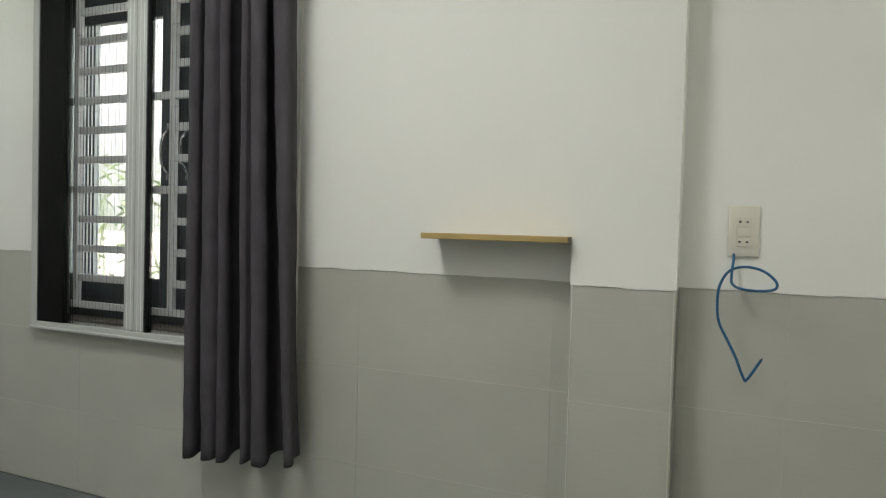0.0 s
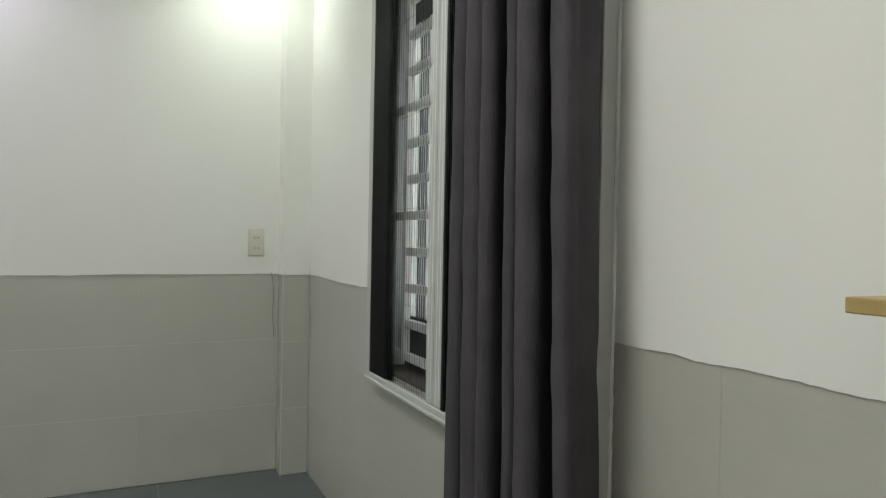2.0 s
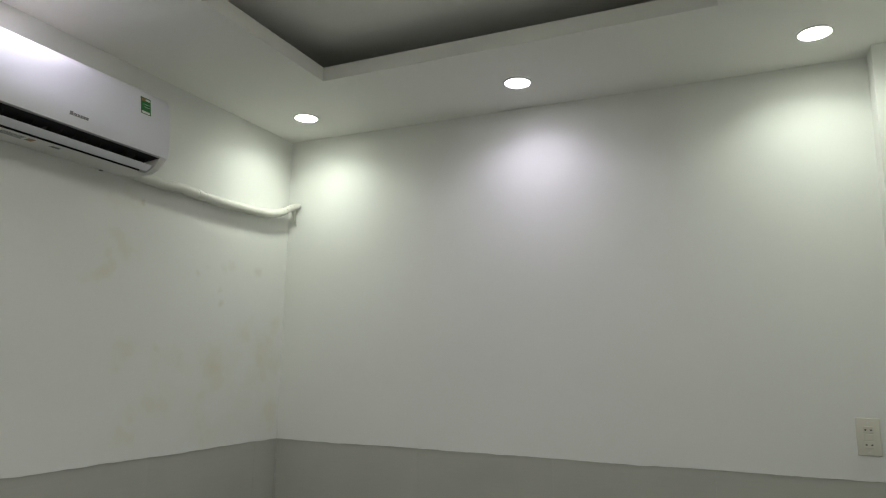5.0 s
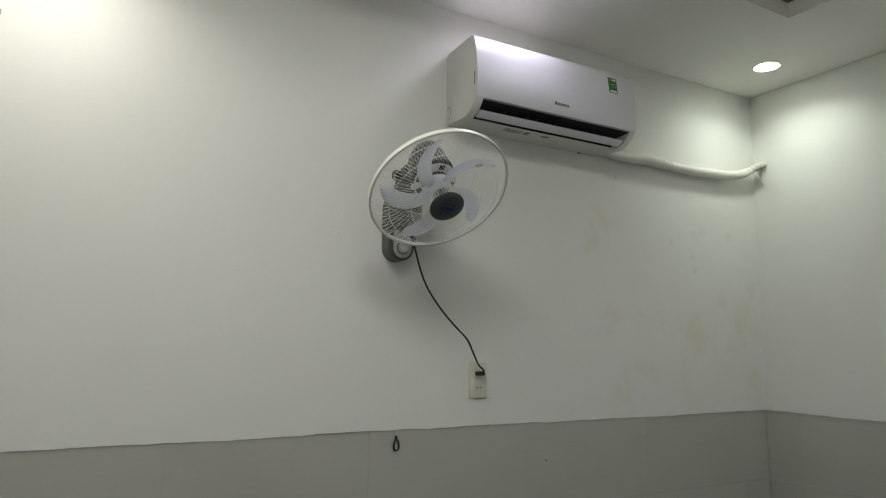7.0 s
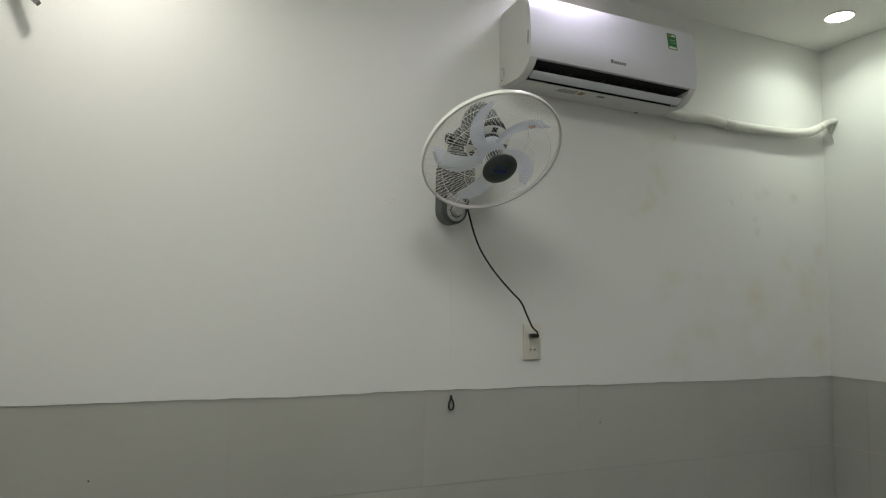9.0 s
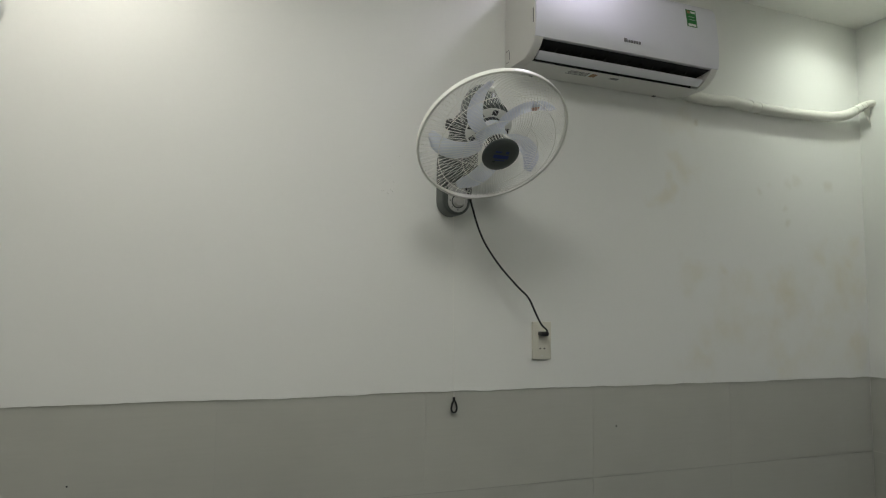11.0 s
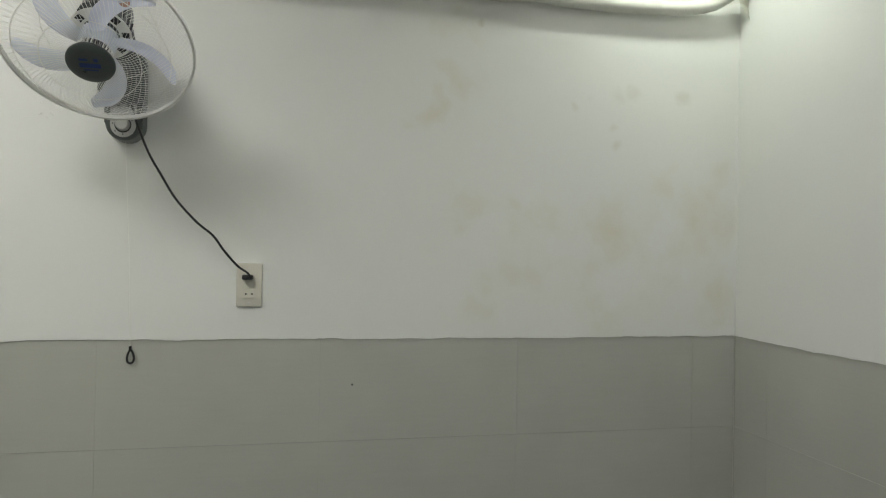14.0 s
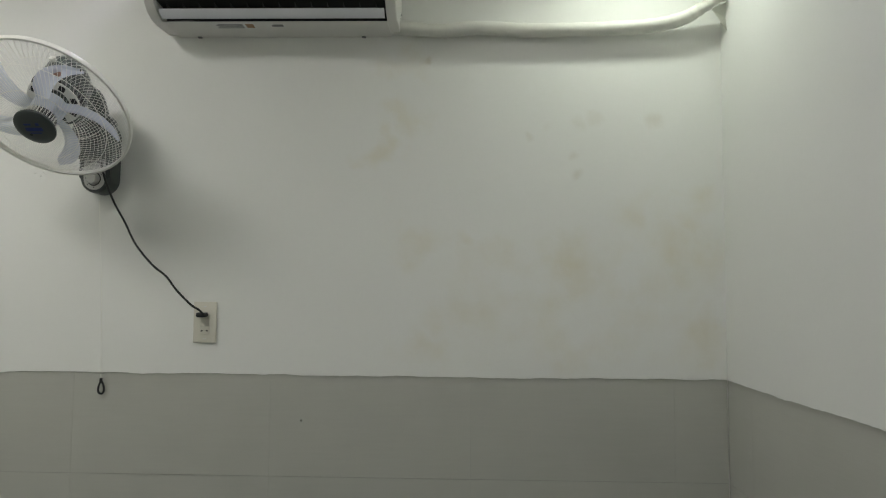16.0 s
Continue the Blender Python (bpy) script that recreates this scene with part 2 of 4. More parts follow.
def solo(name, bm, material, label, category="", kind="", smooth=None, group=""):
    return tagged(new(name, finish(bm, name, material, smooth)), label, category, group, kind)


def box(x0, x1, y0, y1, z0, z1, bevel=0.0, seg=2, into=None):
    bm = bmesh.new()
    g = bmesh.ops.create_cube(bm, size=1)
    bmesh.ops.scale(bm, vec=(abs(x1 - x0), abs(y1 - y0), abs(z1 - z0)), verts=g["verts"])
    bmesh.ops.translate(bm, vec=((x0 + x1) / 2, (y0 + y1) / 2, (z0 + z1) / 2), verts=g["verts"])
    if bevel:
        bmesh.ops.bevel(bm, geom=bm.edges[:], offset=bevel, segments=seg, profile=0.5, affect="EDGES")
    return merge(into, bm)


def merge(into, bm):
    if into is None:
        return bm
    me = bpy.data.meshes.new("tmp")
    bm.to_mesh(me)
    bm.free()
    into.from_mesh(me)
    bpy.data.meshes.remove(me)
    return into


def tube(points, r, sides=8, into=None, caps=True):
    """A round bar along points; r is one radius or one per point."""
    bm = into if into is not None else bmesh.new()
    pts = [Vector(p) for p in points]
    n = len(pts)
    rad = r if isinstance(r, (list, tuple)) else [r] * n
    up = None
    rings = []
    for i, p in enumerate(pts):
        d = (pts[min(i + 1, n - 1)] - pts[max(i - 1, 0)]).normalized()
        if up is None:
            up = d.orthogonal().normalized()
        side = d.cross(up).normalized()
        up = side.cross(d).normalized()
        rings.append([bm.verts.new(p + (side * math.cos(a) + up * math.sin(a)) * rad[i])
                      for a in (2 * math.pi * k / sides for k in range(sides))])
    for a, b in zip(rings, rings[1:]):
        for k in range(sides):
            bm.faces.new((a[k], a[(k + 1) % sides], b[(k + 1) % sides], b[k]))
    if caps:
        bm.faces.new(rings[0][::-1])
        bm.faces.new(rings[-1])
    return bm


def ring(radius, z, r, sides=6, seg=48, into=None):
    bm = into if into is not None else bmesh.new()
    loops = []
    for i in range(seg):
        a = 2 * math.pi * i / seg
        c = Vector((math.cos(a), math.sin(a), 0))
        loops.append([bm.verts.new(c * (radius + r * math.cos(b)) + Vector((0, 0, z + r * math.sin(b))))
                      for b in (2 * math.pi * k / sides for k in range(sides))])
    for i in range(seg):
        a, b = loops[i], loops[(i + 1) % seg]
        for k in range(sides):
            bm.faces.new((a[k], a[(k + 1) % sides], b[(k + 1) % sides], b[k]))
    return bm


def lathe(profile, seg=32, into=None):
    """A turned body from (radius, z) points about the z axis."""
    bm = into if into is not None else bmesh.new()
    loops = []
    for r, z in profile:
        if r < 1e-6:
            loops.append([bm.verts.new((0, 0, z))])
        else:
            loops.append([bm.verts.new((r * math.cos(2 * math.pi * k / seg), r * math.sin(2 * math.pi * k / seg), z)) for k in range(seg)])
    for a, b in zip(loops, loops[1:]):
        for k in range(seg):
            j = (k + 1) % seg
            if len(a) == 1 and len(b) > 1:
                bm.faces.new((a[0], b[k], b[j]))
            elif len(b) == 1 and len(a) > 1:
                bm.faces.new((a[k], a[j], b[0]))
            elif len(a) > 1:
                bm.faces.new((a[k], a[j], b[j], b[k]))
    return bm


def extrude_profile(profile, x0, x1, bevel=0.0):
    """A closed outline of (y, z) points drawn out along x."""
    bm = bmesh.new()
    a = [bm.verts.new((x0, y, z)) for y, z in profile]
    b = [bm.verts.new((x1, y, z)) for y, z in profile]
    n = len(a)
    bm.faces.new(a)
    bm.faces.new(b[::-1])
    for k in range(n):
        bm.faces.new((a[k], a[(k + 1) % n], b[(k + 1) % n], b[k]))
    return bm


def smooth_line(points, per=6):
    """Catmull-Rom curve through the points."""
    p = [Vector(q) for q in points]
    p = [p[0] * 2 - p[1]] + p + [p[-1] * 2 - p[-2]]
    out = []
    for i in range(1, len(p) - 2):
        for k in range(per):
            t = k / per
            a, b, c, d = p[i - 1], p[i], p[i + 1], p[i + 2]
            out.append(0.5 * ((2 * b) + (c - a) * t + (2 * a - 5 * b + 4 * c - d) * t * t + (3 * b - a - 3 * c + d) * t ** 3))
    out.append(p[-2])
    return out


# ---------- the room ----------
COAT = 0.006       # thickness of the plaster coat over the bare wall


def coat(along, at, out, u0, u1, seed, bottom=None, top=None):
    """A plaster and paint coat, its lower rim brushed unevenly along the top of the tiles."""
    bm = bmesh.new()
    n = max(2, int((u1 - u0) / 0.012)) if bottom is None else 2
    top = ZU + 0.02 if top is None else top
    rows = []
    for i in range(n + 1):
        u = u0 + (u1 - u0) * i / n
        z = bottom if bottom is not None else (DADO - 0.002 + 0.0055 * noise.noise((u * 2.3, seed, 0)) + 0.003 * noise.noise((u * 14, seed, 5))
                                               + 0.002 * noise.noise((u * 60, seed, 9)))
        rows.append([bm.verts.new((u, at + d, zz) if along == "x" else (at + d, u, zz)) for d, zz in ((-out * COAT, z), (0, z + 0.0007), (0, top))])
    for a, b in zip(rows, rows[1:]):
        for k in range(2):
            bm.faces.new((a[k], b[k], b[k + 1], a[k + 1]))
    return bm


C_ = COAT
bm = box(-0.2, OX0, C_, WT, 0, ZU + 0.3)
box(OX1, XE + 0.2, C_, WT, 0, ZU + 0.3, into=bm)
box(OX0, OX1, C_, WT, 0, OZ0, into=bm)
box(OX0, OX1, C_, WT, OZ1, ZU + 0.3, into=bm)
wall_north = solo("wall_north", bm, PAINT, "white painted wall with a window and grey tiled dado", "wall", "structure")
wall_west = solo("wall_west", box(-0.2, -C_, YA - 0.2, C_, 0, ZU + 0.3), PAINT, "white painted wall above a grey tiled dado", "wall", "structure")
wall_south = solo("wall_south", box(-C_, XE + 0.2, YA - 0.2, YA - C_, 0, ZU + 0.3), PAINT_A, "white painted wall with yellowish damp stains", "wall", "structure")
wall_east = solo("wall_east", box(XE + C_, XE + 0.2, YA - C_, C_, 0, ZU + 0.3), PAINT, "plain white painted wall", "wall", "structure")
PX, PY = 0.098, -0.122
corner_pilaster = solo("pilaster_corner", box(0, PX - C_, PY + C_, 0, 0, ZC), PAINT, "white painted corner pilaster with tiled foot", "pilaster", "structure")
QX0, QX1, QY = 3.087, 3.343, -0.085
wall_pilaster = solo("pilaster_wall", box(QX0 + C_, QX1 - C_, QY + C_, 0, 0, ZC), PAINT, "white painted wall pilaster with tiled foot", "pilaster", "structure")

# lowered ceiling border round a raised field, with a lip and a gap behind it
TX0, TX1, TY0, TY1 = 0.585, 4.1, -2.068, -0.594
bm = bmesh.new()
for x0, x1, y0, y1 in ((-C_, TX0, YA - C_, C_), (TX1, XE + C_, YA - C_, C_), (TX0, TX1, YA - C_, TY0), (TX0, TX1, TY1, C_)):
    box(x0, x1, y0, y1, ZC, ZC + 0.012, into=bm)
for x0, x1, y0, y1 in ((TX0 - 0.02, TX0, TY0 - 0.02, TY1 + 0.02), (TX1, TX1 + 0.02, TY0 - 0.02, TY1 + 0.02),
                       (TX0, TX1, TY0 - 0.02, TY0), (TX0, TX1, TY1, TY1 + 0.02)):
    box(x0, x1, y0, y1, ZC + 0.012, ZC + 0.058, into=bm)
box(-C_, XE + C_, YA - C_, C_, ZU + 0.02, ZU + 0.14, into=bm)
ceiling = solo("ceiling", bm, CEIL, "white plasterboard ceiling with a recessed tray", "ceiling", "structure")
floor_bed = solo("floor", box(-0.2, XE + 0.2, YA - 0.2, WT, -0.15, -0.004), FLOOR_G, "floor of dark grey polished tiles", "floor", "structure")

for ob, along, at, u0, u1, out, sd in ((wall_north, "x", 0, PX, 1.03, -1, 1), (wall_north, "x", 0, 2.16, QX0, -1, 1), (wall_north, "x", 0, QX1, XE, -1, 1.7),
                                       (wall_west, "y", 0, YA, PY, 1, 2), (wall_south, "x", YA, 0, XE, 1, 3), (wall_east, "y", XE, YA, 0, -1, 4),
                                       (corner_pilaster, "x", PY, 0, PX, -1, 5), (corner_pilaster, "y", PX, PY, 0, 1, 6),
                                       (wall_pilaster, "x", QY, QX0, QX1, -1, 7), (wall_pilaster, "y", QX0, QY, 0, -1, 8), (wall_pilaster, "y", QX1, QY, 0, 1, 8)):
    part("plaster_coat", coat(along, at, out, u0, u1, sd, None, ZC if "pilaster" in ob.name else None), PAINT_A if ob is wall_south else PAINT, ob)
part("plaster_coat", coat("x", 0, -1, 1.03, 2.16, 1, OZ1), PAINT, wall_north)


# ---------- downlights ----------
def downlight():
    lamp = thing("downlight", "lit round recessed downlight with thin white rim", "ceiling lamp", group="ceiling downlights")
    part("rim", lathe([(0.05, -0.004), (0.0535, -0.0055), (0.057, -0.003), (0.058, 0.0), (0.05, 0.0)], 40), AC_M, lamp, "white rim", 40, True)
    part("diffuser", lathe([(0.0, -0.0022), (0.05, -0.0022), (0.05, -0.0005), (0.0, -0.0005)], 40), LAMP_G[COOL], lamp, "glowing diffuser", 40, True)
    return lamp


first = downlight()
for i, (x, y, c, power) in enumerate(LAMPS):
    m = Matrix.Translation((x, y, ZC - 0.0005))
    ob = first if i == 0 else copy_thing(first, m)
    ob.matrix_world = m
    for ch in ob.children:
        if ch.name.startswith("diffuser") and c != COOL:
            ch.data = ch.data.copy()
            ch.data.materials[0] = LAMP_G[c]
    data = bpy.data.lights.new("downlight_beam", "AREA")
    data.shape, data.size, data.energy, data.color, data.spread = "DISK", 0.09, LAMP_W * power, c, radians(138)
    lo = new("downlight_beam", data)
    lo.matrix_world = Matrix.Translation((x, y, ZC - 0.007))

# round flush lamp under the raised field, added out of view as soft fill
LX, LY, LR = 2.42, -1.33, 0.29
fill_lamp = thing("ceiling_lamp", "added round white fill lamp in the tray, out of view", "ceiling lamp", Matrix.Translation((LX, LY, ZU + 0.02)))
part("rim", lathe([(0.0, 0.0), (LR + 0.012, 0.0), (LR + 0.016, -0.008), (LR + 0.014, -0.026), (LR + 0.004, -0.03), (LR, -0.024), (0.0, -0.024)], 56), AC_M, fill_lamp, "white rim", 40, True)
part("diffuser", lathe([(0.0, -0.028), (LR, -0.028), (LR, -0.0245), (0.0, -0.0245)], 56), glow("fill_lamp_glow", (1.0, 0.985, 0.93), 2.0), fill_lamp, "glowing diffuser", 40, True)
data = bpy.data.lights.new("ceiling_lamp_light", "AREA")
data.shape, data.size, data.energy, data.color = "DISK", 2 * LR, FILL_W, (1.0, 1.0, 0.95)
lo = new("ceiling_lamp_light", data)
lo.matrix_world = Matrix.Translation((LX, LY, ZU - 0.012))


# ---------- window ----------
def window():
    win = thing("window_1", "window with white pleated insect screens and steel grille", "window", Matrix.Translation((1.6, 0, OZ0)), kind="structure")
    fx0, fx1, fz0, fz1, fy = 1.0, 2.196, 0.612, 2.004, -0.034
    for name, b in (("window_frame", box(fx0, fx0 + 0.032, fy, 0, fz0, fz1, 0.003)), ("window_frame", box(fx1 - 0.026, fx1, fy, 0, fz0, fz1, 0.003)),
                    ("window_frame", box(fx0 + 0.032, fx1 - 0.026, fy, 0, fz0, fz0 + 0.024, 0.003)), ("window_frame", box(fx0 + 0.032, fx1 - 0.026, fy, 0, fz1 - 0.036, fz1, 0.003))):
        part(name, b, FRAME_A, win, "white aluminium screen frame")
    part("bottom_track", box(fx0 - 0.003, fx1 + 0.003, fy - 0.005, -0.001, fz0 - 0.004, fz0 + 0.006, 0.002), FRAME_A, win)
    for sx in (fx0 - 0.0035,):
        for sz in (1.06, 1.465, 1.86):
            part("frame_screw", tube([(sx, -0.004, sz), (sx, -0.007, sz)], 0.0026, 8), IRON, win)
    for x0 in (1.481, 1.530):
        stile = part("screen_stile", box(x0, x0 + 0.0465, -0.031, -0.004, fz0 + 0.026, fz1 - 0.038, 0.003), FRAME_A, win, "white sliding screen stile")
        for gx in (0.0155, 0.0325):
            part("groove", box(x0 + gx, x0 + gx + 0.0018, -0.0314, -0.0306, fz0 + 0.026, fz1 - 0.038), STEEL, stile)
    bead = [(fx1 + 0.001 + 0.0016 * noise.noise((k * 0.9, 1, 0)), -0.0025, fz0 + k * 0.012) for k in range(int((fz1 - fz0) / 0.012))]
    part("sealant_bead", tube(bead, [0.0034 + 0.0022 * noise.noise((k * 0.55, 7, 0)) for k in range(len(bead))], 7), PAINT, win, "rough white sealant bead", 60)
    # pleated screens, zigzag in plan, bunched tightly towards one side
    for x0, x1, tight, loose in ((fx0 + 0.033, 1.480, 1.165, 1.235), (1.578, fx1 - 0.027, 1.592, 1.612)):
        bm = bmesh.new()
        low, high, folds = [], [], []
        x, i = x0, 0
        while x < x1:
            q = max(0.0, min(1.0, (x - tight) / (loose - tight)))
            depth = 0.0105 + (0.0017 - 0.0105) * q
            y = -0.0215 + (depth if i % 2 else -depth) * 0.9
            low.append(bm.verts.new((x, y, fz0 + 0.025)))
            high.append(bm.verts.new((x, y, fz1 - 0.037)))
            if i % 2 == 0:
                folds.append((x, y))
            x += 0.0017 + (0.0088 - 0.0017) * q
            i += 1
        for j in range(len(low) - 1):
            bm.faces.new((low[j], low[j + 1], high[j + 1], high[j]))
        scr = part("insect_screen", bm, SCREEN, win, "dark pleated insect mesh")
        fold = finish(tube([(0, 0, fz0 + 0.025), (0, 0, fz1 - 0.037)], 0.0005, 4), "pleat_fold", BLACK)
        for x, y in folds:
            f_ = new("pleat_fold", fold)
            f_.parent = scr
            f_.matrix_basis = win.matrix_basis.inverted() @ Matrix.Translation((x, y - 0.0006, 0))
        for z in (0.88, 1.155, 1.42, 1.70):
            part("screen_cord", tube([(x0, -0.027, z), (x1, -0.027, z)], 0.0005, 4), BLACK, win)
    # steel grille: panels of short bars joined by long ones
    gy0, gy1 = 0.035, 0.055
    part("grille_bar", box(OX0, OX1, gy0, gy1, 0.69, 0.715, 0.002), STEEL, win)
    part("grille_bar", box(OX0, OX1, gy0, gy1, 1.905, 1.93, 0.002), STEEL, win)
    zs = [0.806 + 0.1118 * k for k in range(10)]
    for k, z in enumerate(zs):
        if k in (3, 6):
            part("grille_bar", box(OX0, OX1, gy0, gy1, z - 0.0135, z + 0.0135, 0.002), STEEL, win)
        else:
            for x0, x1 in ((1.163, 1.42), (1.64, 1.9)):
                part("grille_bar", box(x0, x1, gy0 + 0.001, gy1 - 0.001, z - 0.0135, z + 0.0135, 0.002), STEEL, win)
    for x in (1.14, 1.42, 1.617, 1.9):
        part("grille_upright", box(x, x + 0.023, gy0 - 0.001, gy1 + 0.001, 0.716, 1.904, 0.002), STEEL, win)
    # casement leaves behind the grille
    ly0, ly1 = 0.104, 0.136
    for x0, x1, handle in ((0.9, 1.592, 1.548), (1.598, 2.13, 1.642)):
        left_w = 0.014 if x0 < 1.5 else 0.085
        leaf = part("casement", box(x0, x0 + left_w, ly0, ly1, 0.69, 1.92, 0.003), STEEL if x0 < 1.5 else LEAF_F, win, "grey steel casement leaf")
        for k in range(4 if x0 < 1.5 else 0):
            part("glazing_bar", box(1.098 + k * 0.019, 1.107 + k * 0.019, 0.1026, 0.1038, 0.812, 1.785), LEAF_F, leaf)
        part("casement_stile", box(x1 - 0.085, x1, ly0, ly1, 0.69, 1.92, 0.003), LEAF_F, leaf)
        part("casement_rail", box(x0 + left_w, x1 - 0.085, ly0, ly1, 0.69, 0.812, 0.003), LEAF_F, leaf)
        part("casement_rail", box(x0 + left_w, x1 - 0.085, ly0, ly1, 1.785, 1.92, 0.003), LEAF_F, leaf)
        split = 1.174 if x0 < 1.5 else x0 + left_w - 0.001
        if x0 < 1.5:
            part("frosted_pane", box(x0 + left_w - 0.001, split - 0.002, 0.116, 0.121, 0.811, 1.786), FROST, leaf, "milky frosted side pane")
        pane = part("pane", box(split, x1 - 0.084, 0.118, 0.122, 0.811, 1.786), GLASS, leaf, "clear glass pane")
        pane.visible_shadow = False
        h = smooth_line([(handle, ly0 + 0.001, 1.205), (handle - 0.002, ly0 - 0.012, 1.215), (handle - 0.008, ly0 - 0.026, 1.24), (handle - 0.011, ly0 - 0.03, 1.285),
                         (handle - 0.008, ly0 - 0.026, 1.33), (handle - 0.002, ly0 - 0.012, 1.355), (handle, ly0 + 0.001, 1.365)], 5)
        part("handle", tube(h, 0.0055, 8), CHROME, leaf, "chrome pull handle", 50)
        for z in (1.195, 1.375):
            part("handle_foot", box(handle - 0.011, handle + 0.011, ly0 - 0.004, ly0, z - 0.014, z + 0.014, 0.0015), CHROME, leaf)
    for a, b in ((OX0, OX0 + 0.006), (OX1 - 0.006, OX1)):
        part("reveal_lining", box(a, b, 0.002, 0.07, OZ0 + 0.009, OZ1 - 0.001), STEEL, win, "pale steel lining")
    part("reveal_lining", box(OX0 + 0.006, OX1 - 0.006, 0.002, 0.079, OZ1 - 0.007, OZ1 - 0.001), LINING, win, "dark steel lining")
    part("outer_frame", box(OX1 - 0.02, OX1, 0.08, 0.103, OZ0 + 0.008, OZ1), LEAF_F, win)
    part("outer_frame", box(OX0 + 0.02, OX1 - 0.02, 0.08, 0.103, OZ1 - 0.045, OZ1), LEAF_F, win)
    part("outer_frame", box(OX0 + 0.02, OX1 - 0.02, 0.08, 0.103, OZ0 + 0.008, 0.688), LEAF_F, win)
    part("window_sill", box(OX0, OX1, 0.002, WT + 0.03, OZ0 - 0.002, OZ0 + 0.008), SILL, win, "brown plaster sill")


window()


# ---------- curtain and rod ----------
def curtain():
    cur = thing("curtain", "charcoal grey curtain drawn aside in deep folds", "curtain", Matrix.Translation((2.08, -0.14, 0.29)))
    # line of the cloth in plan: rounded folds with shallow and deep valleys, the last one turns back to the wall
    plan = [(1.895, -0.080), (1.889, -0.120), (1.896, -0.160), (1.914, -0.173), (1.931, -0.158), (1.926, -0.115), (1.932, -0.085), (1.948, -0.092), (1.953, -0.130), (1.958, -0.162),
            (1.976, -0.174), (1.997, -0.168), (2.005, -0.150), (2.008, -0.132), (2.015, -0.135), (2.018, -0.155), (2.028, -0.173), (2.040, -0.172), (2.047, -0.152), (2.032, -0.100),
            (2.032, -0.055), (2.056, -0.040), (2.084, -0.064), (2.089, -0.115), (2.092, -0.148), (2.102, -0.162), (2.114, -0.156), (2.116, -0.135), (2.120, -0.122), (2.127, -0.142),
            (2.136, -0.167), (2.154, -0.176), (2.171, -0.168), (2.175, -0.142), (2.152, -0.090), (2.154, -0.042), (2.190, -0.030), (2.226, -0.055), (2.230, -0.100), (2.230, -0.134),
            (2.235, -0.152), (2.246, -0.158), (2.255, -0.150), (2.252, -0.132), (2.240, -0.118), (2.236, -0.098), (2.229, -0.078), (2.223, -0.066)]
    bm = bmesh.new()
    nv, z0, z1 = 56, 0.300, 2.03
    grid = []
    for j in range(nv + 1):
        v = j / nv
        low = (1 - v) ** 1.3
        ctrl = []
        for i, (x, y) in enumerate(plan):
            f = i / (len(plan) - 1)
            y += 0.007 * noise.noise((f * 7, v * 1.7, 4)) * min(1, f * 6) - 0.006 * low
            if y > -0.14 and 0.1 < f < 0.88:
                y -= 0.02 * v
            x = 1.887 + (x - 1.887) * (0.985 + 0.125 * low) + 0.006 * noise.noise((f * 5, v * 2.1, 1)) * (0.4 + low) - 0.010 * v * f * (1 - f) * 4
            if 35 <= i <= 44:
                x -= (0.016, 0.036, 0.038, 0.038, 0.036, 0.030, 0.018, 0.008, 0.004, 0.002)[i - 35] * v
            ctrl.append((x, y, 0))
        line = smooth_line(ctrl, 4)
        row = []
        for i, q in enumerate(line):
            z = z0 + (z1 - z0) * v
            wr = 0.0018 * noise.noise((q.x * 34, v * 9, 2)) + 0.0012 * noise.noise((q.x * 12, v * 26, 7))
            if j <= 1:
                crest = max(0.0, min(1.0, (-q.y - 0.10) / 0.07))
                z += (0.024 * (q.x - 1.887) / 0.37 - 0.012 * crest - 0.006 * noise.noise((q.x * 16, 3, 3))) * (1 if j == 0 else 0.4)
            row.append(bm.verts.new((q.x + wr, q.y + wr, z)))
        grid.append(row)
    for a, b in zip(grid, grid[1:]):
        for i in range(len(a) - 1):
            bm.faces.new((a[i], a[i + 1], b[i + 1], b[i]))
    cloth = part("cloth", bm, CLOTH, cur, smooth=80)
    so = cloth.modifiers.new("thickness", "SOLIDIFY")
    so.thickness = 0.003
    for x, y, z, sd in ((2.2225, -0.073, 1.062, 1), (2.2235, -0.075, 1.046, 2)):
        bm = bmesh.new()
        for k in range(5):
            a0 = Vector((x + 0.0015, y, z))
            d0 = Vector((0.5, noise.noise((k * 3.1, sd, 0)), noise.noise((k * 2.3, sd, 5)) * 1.4)) * 0.009
            tube([a0 - d0 * 0.5, a0 + d0 * 0.2 + Vector((0.001, 0, 0.001)), a0 + d0], 0.0007, 5, into=bm)
        part("lint", bm, LABEL_W, cur, "scrap of white lint")
    rod = thing("curtain_rod", "white metal curtain rod above the window", "curtain rod", Matrix.Translation((1.7, -0.122, 2.01)))
    part("bar", tube([(0.985, -0.122, 2.01), (2.46, -0.122, 2.01)], 0.0135, 16), ALU, rod, smooth=50)
    for x, s in ((0.98, -1), (2.465, 1)):
        b = lathe([(0.0, -0.02), (0.011, -0.017), (0.019, -0.006), (0.02, 0.004), (0.016, 0.014), (0.011, 0.02), (0.0, 0.021)], 20)
        b.transform(Matrix.Translation((x, -0.122, 2.01)) @ Matrix.Rotation(radians(-90 * s), 4, "Y"))
        part("end_cap", b, ALU, rod, "rounded end cap", 40)
